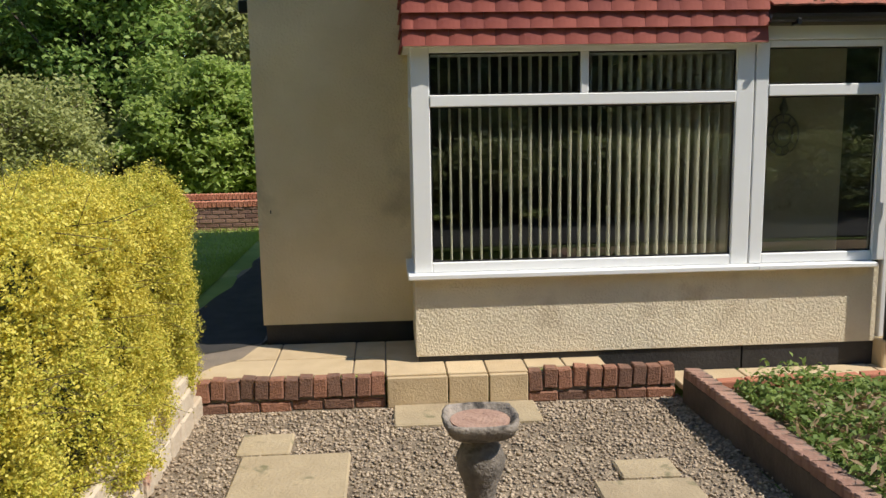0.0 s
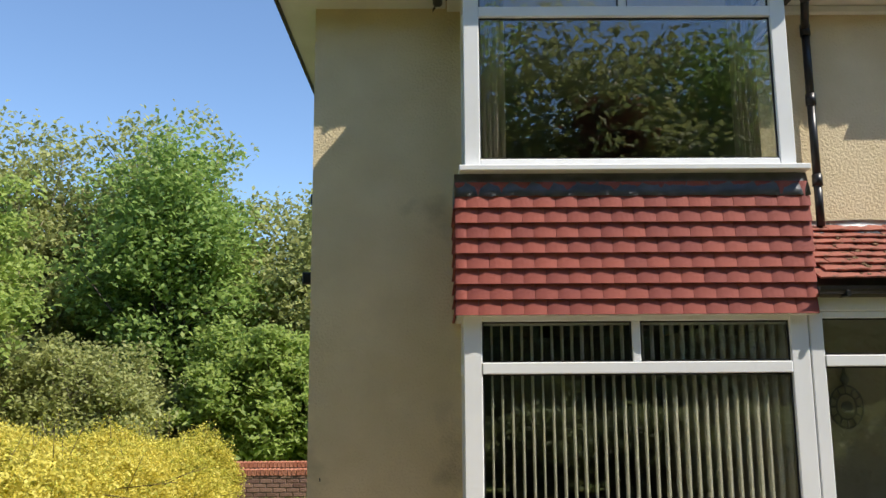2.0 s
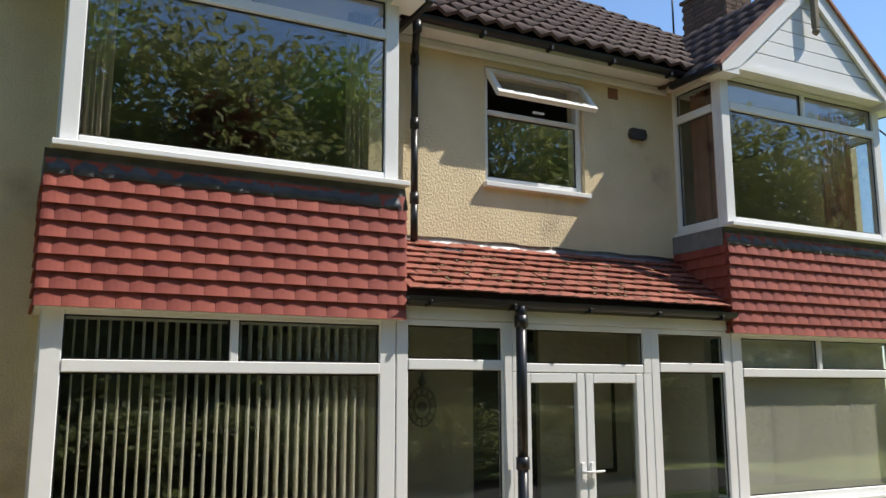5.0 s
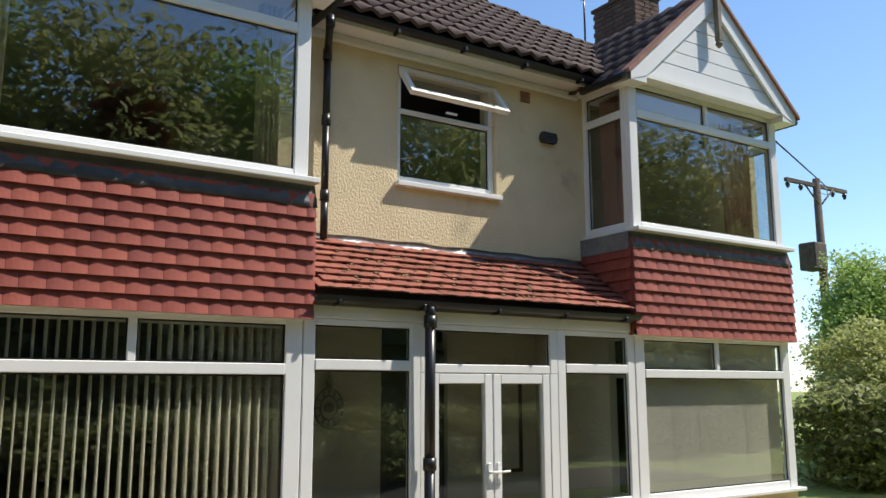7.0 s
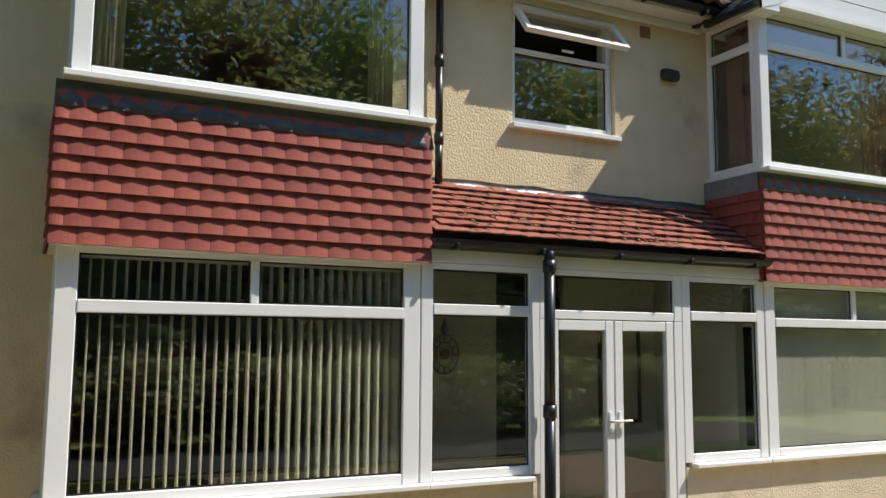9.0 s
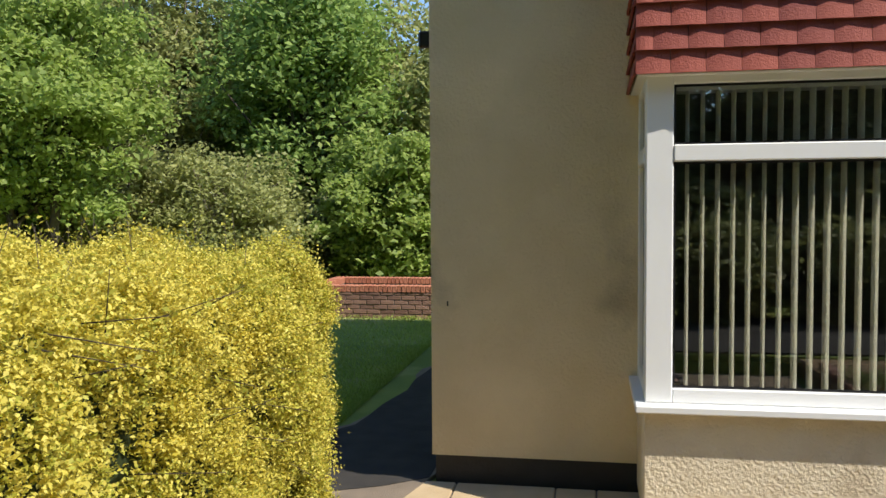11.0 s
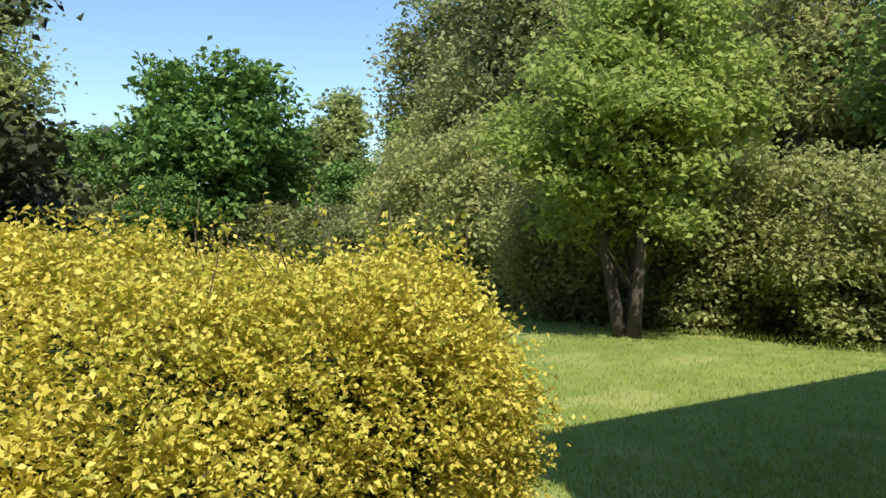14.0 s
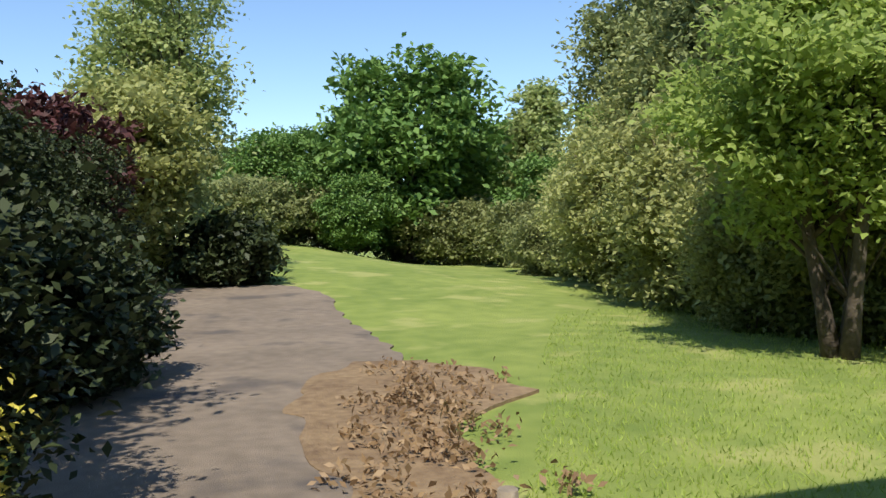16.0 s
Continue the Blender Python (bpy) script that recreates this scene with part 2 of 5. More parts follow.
def structure(name, x0, x1, y0, y1, z0, z1, mat, label, category="wall"):
    ob = box(name, x0, x1, y0, y1, z0, z1, mat)
    return tagged(ob, label, category, kind="structure")


def prism(points, y0, y1, axis="y"):
    """A bmesh prism from a polygon, drawn in xz and pushed along y, or in xy and pushed along z."""
    bm = bmesh.new()
    if axis == "y":
        ends = [[bm.verts.new((p[0], y, p[1])) for p in points] for y in (y0, y1)]
    else:
        ends = [[bm.verts.new((p[0], p[1], y)) for p in points] for y in (y0, y1)]
    bm.faces.new(ends[0])
    bm.faces.new(list(reversed(ends[1])))
    n = len(points)
    for i in range(n):
        bm.faces.new((ends[0][i], ends[1][i], ends[1][(i + 1) % n], ends[0][(i + 1) % n]))
    bmesh.ops.recalc_face_normals(bm, faces=bm.faces)
    return bm


def tube(points, radii, sides=8, bm=None):
    """A tapered tube along points."""
    bm = bm or bmesh.new()
    rings = []
    pts = [Vector(p) for p in points]
    for i, p in enumerate(pts):
        d = (pts[min(i + 1, len(pts) - 1)] - pts[max(i - 1, 0)]).normalized()
        q = d.to_track_quat("Z", "Y")
        rings.append([bm.verts.new(p + q @ Vector((math.cos(a) * radii[i], math.sin(a) * radii[i], 0))) for a in [2 * math.pi * k / sides for k in range(sides)]])
    for a, b in zip(rings, rings[1:]):
        for k in range(sides):
            f = bm.faces.new((a[k], a[(k + 1) % sides], b[(k + 1) % sides], b[k]))
            f.smooth = True
    bm.faces.new(list(reversed(rings[0])))
    bm.faces.new(rings[-1])
    return bm


def quads_mesh(verts, name):
    """A mesh of loose quads from an array (n, 4, 3)."""
    n = len(verts)
    me = bpy.data.meshes.new(name)
    me.vertices.add(n * 4)
    me.vertices.foreach_set("co", np.ascontiguousarray(verts, dtype=np.float32).reshape(-1))
    me.loops.add(n * 4)
    me.loops.foreach_set("vertex_index", np.arange(n * 4, dtype=np.int32))
    me.polygons.add(n)
    me.polygons.foreach_set("loop_start", np.arange(0, n * 4, 4, dtype=np.int32))
    me.update(calc_edges=True)
    return me


def leaves(centres, size, rng, up=0.4, stretch=1.7, name="leaves"):
    """Folded lozenge leaves at the centres."""
    n = len(centres)
    nor = rng.normal(size=(n, 3))
    nor /= np.linalg.norm(nor, axis=1)[:, None]
    nor[:, 2] = np.abs(nor[:, 2]) + up
    nor /= np.linalg.norm(nor, axis=1)[:, None]
    side = np.cross(nor, rng.normal(size=(n, 3)))
    side /= np.linalg.norm(side, axis=1)[:, None] + 1e-9
    along = np.cross(nor, side)
    s = (size * rng.uniform(0.6, 1.3, n))[:, None]
    w = s * 0.5
    l = s * 0.5 * stretch
    v = np.stack([centres - along * l, centres + side * w + nor * w * 0.35, centres + along * l - nor * w * 0.3, centres - side * w + nor * w * 0.35], axis=1)
    return quads_mesh(v, name)


def crown_points(rng, clumps, per, radii, spread, hollow=0.55, squash=0.0):
    """Leaf centres in clumps over an uneven ellipsoid that stands on z = 0 of its own centre."""
    d = rng.normal(size=(clumps, 3))
    d /= np.linalg.norm(d, axis=1)[:, None]
    r = hollow + (1 - hollow) * rng.uniform(0, 1, clumps) ** 0.6
    lump = 0.82 + 0.22 * np.sin(d[:, 0] * 5.1 + 1.3) * np.cos(d[:, 1] * 4.3 + d[:, 2] * 3.7) + rng.uniform(-0.12, 0.16, clumps)
    c = d * (r * lump)[:, None] * np.array(radii)
    c[:, 2] *= np.where(c[:, 2] < 0, 1 - squash, 1.0)
    p = np.repeat(c, per, axis=0)
    off = rng.normal(size=p.shape) * spread
    off[:, 2] *= 0.55
    return p + off, c


def tree(name, at, height, radii, mat, label, seed, clumps=220, per=60, leaf=0.16, spread=0.34, trunk=0.14, bark=None, low=0.3, stems=1, limbs=9, hollow=0.5, squash=0.2, category="tree", group=""):
    """A tree: tapered trunk or stems with limbs, and a crown of leaf clumps."""
    rng = np.random.default_rng(seed)
    t = thing(name, at, label, category, group)
    cz = height - radii[2]
    pts, centres = crown_points(rng, clumps, per, radii, spread, hollow, squash)
    pts[:, 2] += cz
    pts = pts[pts[:, 2] > 0.04]
    put("crown", leaves(pts, leaf, rng, name="crown"), mat, t, world=False)
    bm = bmesh.new()
    order = rng.permutation(len(centres))
    for s in range(stems):
        a = 2 * math.pi * s / stems + seed
        lean = 0.0 if stems == 1 else radii[0] * 0.42
        top = Vector((math.cos(a) * lean, math.sin(a) * lean, cz + radii[2] * 0.45))
        base = Vector((math.cos(a), math.sin(a), 0)) * (0.0 if stems == 1 else trunk * 0.7)
        line = []
        for k in range(7):
            f = k / 6
            p = base.lerp(top, f) + Vector((rng.normal() * 0.05, rng.normal() * 0.05, 0)) * height * 0.12 * f
            p.z = -0.1 + f * (top.z + 0.1)
            line.append(p)
        rad = [trunk * (1.25 if k == 0 else 1.0 - 0.82 * k / 6) * (1 if stems == 1 else 0.7) for k in range(7)]
        tube(line, rad, 8, bm)
        for i in range(limbs):
            end = Vector(centres[order[(i + s * limbs) % len(order)]]) + Vector((0, 0, cz))
            k = int(rng.integers(2, 6))
            start = line[k]
            if end.z < start.z - 0.3:
                start = line[1]
            mid = start.lerp(end, 0.5) + Vector((rng.normal() * 0.1, rng.normal() * 0.1, 0.15)) * radii[0] * 0.5
            tube([start, mid, end], [rad[k] * 0.6, rad[k] * 0.4, 0.012], 5, bm)
    put("trunk", mesh_of(bm, "trunk"), bark or BARK, t, world=False)
    return t


# ---- ground ----
def ground_height(x, y):
    z = -0.02
    if x < -15:
        f = min(max((20 - y) / 9, 0.0), 1.0)
        z += min((-15 - x) * 0.05, 1.6) * f * f * (3 - 2 * f)
    if y > 14 and x > -20:
        z -= min((y - 14) * 0.05, 0.5)
    if -1.16 < x < 15 and 0.55 < y < 5.87:
        z = -0.25
    if 1.94 < x < 15 and 5.87 < y < 6.8:
        z = -0.22
    return z


def build_ground():
    xs = [-600, -200, -90, -60] + [-45 + 1.5 * i for i in range(29)] + [-2, -1.17, -1.15, 0, 1, 1.93, 1.95, 2.5, 4, 7, 12, 20, 35, 80, 250, 600]
    ys = [-600, -200, -80, -40, -20, -10, -5, 0, 0.54, 0.56, 2, 4, 5.86, 5.88, 6.5] + [8 + 1.5 * i for i in range(22)] + [60, 110, 250, 600]
    bm = bmesh.new()
    grid = [[bm.verts.new((x, y, ground_height(x, y))) for y in ys] for x in xs]
    for i in range(len(xs) - 1):
        for j in range(len(ys) - 1):
            f = bm.faces.new((grid[i][j], grid[i + 1][j], grid[i + 1][j + 1], grid[i][j + 1]))
            f.smooth = xs[i] < -2
    tagged(put("ground", mesh_of(bm, "ground"), GRASS), "mown green lawn with paler dry patches", "lawn", kind="structure")


build_ground()


def sheet(name, points, z, mat, label, category, step=0.22, wobble=0.07):
    """A thin ground surface with an uneven edge."""
    edge = []
    n = len(points)
    for i in range(n):
        a, b = Vector((*points[i], 0)), Vector((*points[(i + 1) % n], 0))
        k = max(1, int((b - a).length / step))
        for j in range(k):
            p = a.lerp(b, j / k)
            edge.append((p.x + wobble * noise.noise((p.x * 1.7, p.y * 1.7, z * 90)), p.y + wobble * noise.noise((p.x * 1.7, p.y * 1.7, 7.7))))
    bm = bmesh.new()
    top = [bm.verts.new((x, y, max(ground_height(x, y), -0.02) + 0.02 + z)) for x, y in edge]
    low = [bm.verts.new((v.co.x, v.co.y, v.co.z - 0.06)) for v in top]
    f = bm.faces.new(top)
    m = len(top)
    for i in range(m):
        bm.faces.new((top[i], low[i], low[(i + 1) % m], top[(i + 1) % m]))
    bmesh.ops.triangulate(bm, faces=[f])
    bmesh.ops.recalc_face_normals(bm, faces=bm.faces)
    return tagged(put(name, mesh_of(bm, name), mat), label, category, kind="structure")


sheet("driveway", [(-1.25, 5.85), (-5, 5.3), (-9, 5.4), (-16, 5.6), (-21.8, 6.6), (-21.8, 9.3), (-19.5, 10.0), (-17.5, 9.65), (-12, 9.35), (-9.0, 8.9), (-7.2, 8.1), (-5.6, 7.45), (-4.4, 7.3), (-2.4, 7.3), (-1.5, 7.9), (-1.3, 13.0), (-0.72, 13.0), (-0.72, 6.4)], 0.006, DRIVE, "worn grey-brown tarmac driveway with patchy shade", "driveway", 0.25, 0.2)
# added out of view, so the panes reflect dark ground instead of sunlit lawn
sheet("reflection_sheet", [(-6.0, -2.6), (15.0, -2.6), (15.0, 0.45), (-6.0, 0.45)], 0.005, DARKGROUND, "added dark ground sheet that dims the window reflections", "path", 0.5, 0.05)
# dark overlay on the drive, house shade put into its colour
sheet("side_shade_strip", [(-2.3, 7.0), (-1.5, 7.9), (-1.3, 13.0), (-0.72, 13.0), (-0.72, 6.8), (-1.25, 6.45)], 0.011, DARKGROUND, "tarmac strip along the side of the house, darkened for its shade", "path", 0.25, 0.12)
sheet("soil_strip", [(-4.0, 7.3), (-5.5, 7.2), (-6.9, 7.25), (-8.3, 7.4), (-9.7, 7.75), (-10.6, 8.6), (-10.5, 9.4), (-9.4, 9.75), (-8.2, 9.75), (-7.8, 9.2), (-7.2, 8.55), (-6.3, 8.25), (-5.2, 8.1), (-4.0, 7.85)], 0.014, SOIL, "dry bare soil strip beside the driveway", "soil", 0.12, 0.24)
tagged(box("gravel_bed", -1.1, 2.46, 0.55, 5.84, -0.30, -0.236, GRAVELBED), "beige gravel bed of the front garden", "gravel", kind="structure")


# ---- house shell ----
Y_WALL, X_LEFT, X_RIGHT, Y_BACK = 6.756, -0.705, 9.75, 12.0
structure("wall_front_left", X_LEFT, 0.62, Y_WALL, Y_WALL + 0.28, 0.165, 5.2, RENDER, "cream rendered front wall beside the bay")
structure("wall_front_right", 9.1, X_RIGHT, Y_WALL, Y_WALL + 0.28, 0.165, 5.2, RENDER, "cream rendered front wall at the far end")
structure("wall_side_left", X_LEFT, X_LEFT + 0.28, Y_WALL + 0.28, Y_BACK, 0.165, 5.2, RENDER, "cream rendered gable-side wall")
structure("wall_side_right", X_RIGHT - 0.28, X_RIGHT, Y_WALL + 0.28, Y_BACK, 0.165, 5.2, RENDER, "cream rendered far side wall")
structure("wall_back", X_LEFT, X_RIGHT, Y_BACK, Y_BACK + 0.28, 0.0, 5.2, RENDER, "cream rendered back wall")
WX0, WX1, WZ0, WZ1 = 4.29, 5.47, 3.715, 4.92
structure("wall_upper_left", 2.98, WX0, Y_WALL, Y_WALL + 0.28, 3.0, 5.2, RENDER, "cream rendered upper wall between the bays")
structure("wall_upper_right", WX1, 6.75, Y_WALL, Y_WALL + 0.28, 3.0, 5.2, RENDER, "cream rendered upper wall between the bays")
structure("wall_upper_below", WX0, WX1, Y_WALL, Y_WALL + 0.28, 3.0, WZ0, RENDER, "cream rendered wall below the upper window")
structure("wall_upper_above", WX0, WX1, Y_WALL, Y_WALL + 0.28, WZ1, 5.2, RENDER, "cream rendered wall above the upper window")
structure("plinth_left", X_LEFT + 0.02, 0.6, Y_WALL + 0.015, Y_WALL + 0.27, -0.1, 0.165, BLACK, "black painted plinth", "plinth")
structure("plinth_side", X_LEFT + 0.02, X_LEFT + 0.27, Y_WALL + 0.27, Y_BACK, -0.1, 0.165, BLACK, "black painted plinth", "plinth")
structure("plinth_right", 9.1, X_RIGHT - 0.02, Y_WALL + 0.015, Y_WALL + 0.27, -0.1, 0.165, BLACK, "black painted plinth", "plinth")
for x, z in ((-0.602, 1.10),):
    box("wall_hook", x - 0.004, x + 0.004, Y_WALL - 0.012, Y_WALL + 0.002, z - 0.014, z + 0.014, PIPE).update_tag()
    tagged(bpy.data.objects["wall_hook"], "small dark screw hook on the cream wall", "hook")
# inner room surfaces; INDARK ones have the indoor dimness in their colour
structure("inner_floor", 0.8, 8.9, 6.36, Y_BACK, -0.02, 0.16, INDARK, "carpeted ground floor, coloured dark for the dim room", "floor")
structure("inner_ceiling", 0.72, 9.0, 6.36, Y_BACK, 2.42, 2.62, INDARK, "plaster ceiling below the upper rooms, coloured dark for dimness", "ceiling")
structure("upper_ceiling", X_LEFT + 0.3, X_RIGHT - 0.3, Y_WALL + 0.29, Y_BACK, 5.06, 5.16, INDARK, "plaster ceiling of the upper rooms, coloured dark for dimness", "ceiling")
structure("wall_party_left", 3.06, 3.16, 6.34, Y_BACK - 0.01, 0.17, 2.41, INWALL, "cream painted inner wall beside the porch")
structure("wall_party_right", 6.56, 6.66, 6.34, Y_BACK - 0.01, 0.17, 2.41, INWALL, "cream painted inner wall beside the porch")
structure("wall_room_left", 3.2, 3.3, Y_WALL + 0.29, Y_BACK - 0.01, 2.63, 5.05, INDARK, "upper partition wall, coloured dark for dimness")
structure("wall_room_right", 6.4, 6.5, Y_WALL + 0.29, Y_BACK - 0.01, 2.63, 5.05, INDARK, "upper partition wall, coloured dark for dimness")
structure("wall_room_back", X_LEFT + 0.3, X_RIGHT - 0.3, 10.2, 10.3, 0.17, 2.41, INDARK, "back wall of the rooms, coloured dark for dimness")
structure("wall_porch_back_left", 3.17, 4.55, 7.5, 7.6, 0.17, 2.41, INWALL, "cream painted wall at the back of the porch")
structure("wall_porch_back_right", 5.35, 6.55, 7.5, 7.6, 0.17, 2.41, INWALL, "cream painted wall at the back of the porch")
structure("wall_upper_back", X_LEFT + 0.3, X_RIGHT - 0.3, 10.2, 10.3, 2.63, 5.05, INDARK, "back wall of the upper rooms, coloured dark for dimness")


# ---- windows ----
def window(name, x0, x1, z0, z1, y, label, transom=None, mullions=(), low_mullions=(), side=None, frame_w=0.11, bar=0.06, depth=0.07, group="", glass=None):
    """A white window: frame bars, transom, mullions above it and panes; side='x' turns it into the plane x = y given."""
    t = thing(name, (0, 0, 0), label, "window", group, "structure")

    def bx(part_name, a0, a1, c0, c1, d0, d1, mat, bev=0.006):
        if side:
            ob = box(part_name, d0, d1, a0, a1, c0, c1, mat, t, bevel=bev)
        else:
            ob = box(part_name, a0, a1, d0, d1, c0, c1, mat, t, bevel=bev)
        return ob

    d0, d1 = y, y + depth
    bx("frame_post", x0, x0 + frame_w, z0, z1, d0, d1, WHITE)
    bx("frame_post", x1 - frame_w, x1, z0, z1, d0, d1, WHITE)
    bx("frame_head", x0 + frame_w, x1 - frame_w, z1 - 0.05, z1, d0 + 0.003, d1, WHITE)
    bx("frame_foot", x0 + frame_w, x1 - frame_w, z0, z0 + 0.075, d0 + 0.003, d1, WHITE)
    xa, xb = x0 + frame_w, x1 - frame_w
    rows = [(z0 + 0.075, z1 - 0.05, low_mullions)]
    if transom:
        bx("transom", xa, xb, transom - 0.042, transom + 0.042, d0 - 0.006, d1, WHITE)
        rows = [(z0 + 0.075, transom - 0.042, low_mullions), (transom + 0.042, z1 - 0.05, mullions)]
    for za, zb, bars in rows:
        stops = [xa]
        for m in bars:
            bx("mullion", m - bar / 2, m + bar / 2, za, zb, d0 + 0.002, d1, WHITE)
            stops += [m - bar / 2, m + bar / 2]
        stops.append(xb)
        for a, b in zip(stops[::2], stops[1::2]):
            g = bx("pane", a - 0.008, b + 0.008, za - 0.008, zb + 0.008, d0 + 0.034, d0 + 0.038, glass or GLASS, 0.0)
            # clear panes let the sun through, the tinted side panes hold it back
            g.visible_shadow = glass is not None
            gk = 0.012
            for p, q, r, s in ((a, a + gk, za, zb), (b - gk, b, za, zb), (a + gk, b - gk, za, za + gk), (a + gk, b - gk, zb - gk, zb)):
                bx("gasket", p, q, r, s, d0 + 0.026, d0 + 0.033, PIPE, 0.0)
    return t


def sill(x0, x1, y0, y1, z0, z1, label):
    return tagged(box("window_sill", x0, x1, y0, y1, z0, z1, WHITE, bevel=0.006), label, "sill", kind="structure")


def curtain(name, x0, x1, y, z0, z1, mat, label, folds=5, depth=0.05):
    bm = bmesh.new()
    n = folds * 8
    front = []
    for i in range(n + 1):
        f = i / n
        x = x0 + (x1 - x0) * f
        yy = y + depth * math.sin(f * folds * 2 * math.pi) + 0.015 * math.sin(f * 17)
        front.append((bm.verts.new((x, yy, z0)), bm.verts.new((x + 0.01 * math.sin(f * 9), yy * 1.0, z1))))
    for a, b in zip(front, front[1:]):
        f = bm.faces.new((a[0], b[0], b[1], a[1]))
        f.smooth = True
    bmesh.ops.solidify(bm, geom=bm.faces[:], thickness=0.006)
    return tagged(put(name, mesh_of(bm, name), mat), label, "curtain")


def hanging_tiles(parent, x0, x1, y, z0, courses, gauge, mesh, face="front"):
    """Courses of lapped tiles on an upright face, each tile an object of its own."""
    pitch = 0.165
    n = round((x1 - x0) / pitch)
    pitch = (x1 - x0) / n
    rng = random.Random(int(x0 * 100) + 7)
    for r in range(courses):
        off = pitch / 2 if r % 2 else 0.0
        k = n - 1 if r % 2 else n
        cells = [(x0 + off + (i + 0.5) * pitch, 1.0) for i in range(k)]
        if r % 2:
            cells += [(x0 + pitch * 0.25, 0.5), (x1 - pitch * 0.25, 0.5)]
        for c, wide in cells:
            ob = new("tile", mesh)
            ob.parent = parent
            m = pose(c, y, z0 + r * gauge, rng.uniform(-0.8, 0.8), rng.uniform(-0.5, 0.5), 0) if face == "front" else pose(y, c, z0 + r * gauge, 0, 0, face)
            m = m @ Matrix.Diagonal((wide * pitch / 0.165, 1, 1, 1))
            ob.matrix_local = Matrix.Translation(-origin_of(parent)) @ m


def tile_mesh(tilt=0.11, length=0.20, mat=None, rise=0.007):
    """A cambered plain tile, standing, its lower edge forward; origin at the middle of the lower edge."""
    bm = bmesh.new()
    w, th, segs = 0.1625, 0.014, 4
    rows = []
    for zf in (0.0, 1.0):
        for back in (0, 1):
            ring = []
            for i in range(segs + 1):
                f = i / segs - 0.5
                y = -tilt * length * (1 - zf) * 1.9 - rise * (1 - 4 * f * f) + back * th
                ring.append(bm.verts.new((f * w, y, zf * length)))
            rows.append(ring)
    fl, bl, fu, bu = rows
    for i in range(segs):
        bm.faces.new((fl[i], fl[i + 1], fu[i + 1], fu[i]))
        bm.faces.new((bl[i + 1], bl[i], bu[i], bu[i + 1]))
        bm.faces.new((bl[i], bl[i + 1], fl[i + 1], fl[i]))
        bm.faces.new((fu[i], fu[i + 1], bu[i + 1], bu[i]))
    bm.faces.new((fl[0], fu[0], bu[0], bl[0]))
    bm.faces.new((fl[-1], bl[-1], bu[-1], fu[-1]))
    me = mesh_of(bm, "tile")
    me.materials.append(mat)
    return me


HUNG = tile_mesh(mat=CLAY)
OLD = tile_mesh(mat=CLAYOLD, rise=0.004)


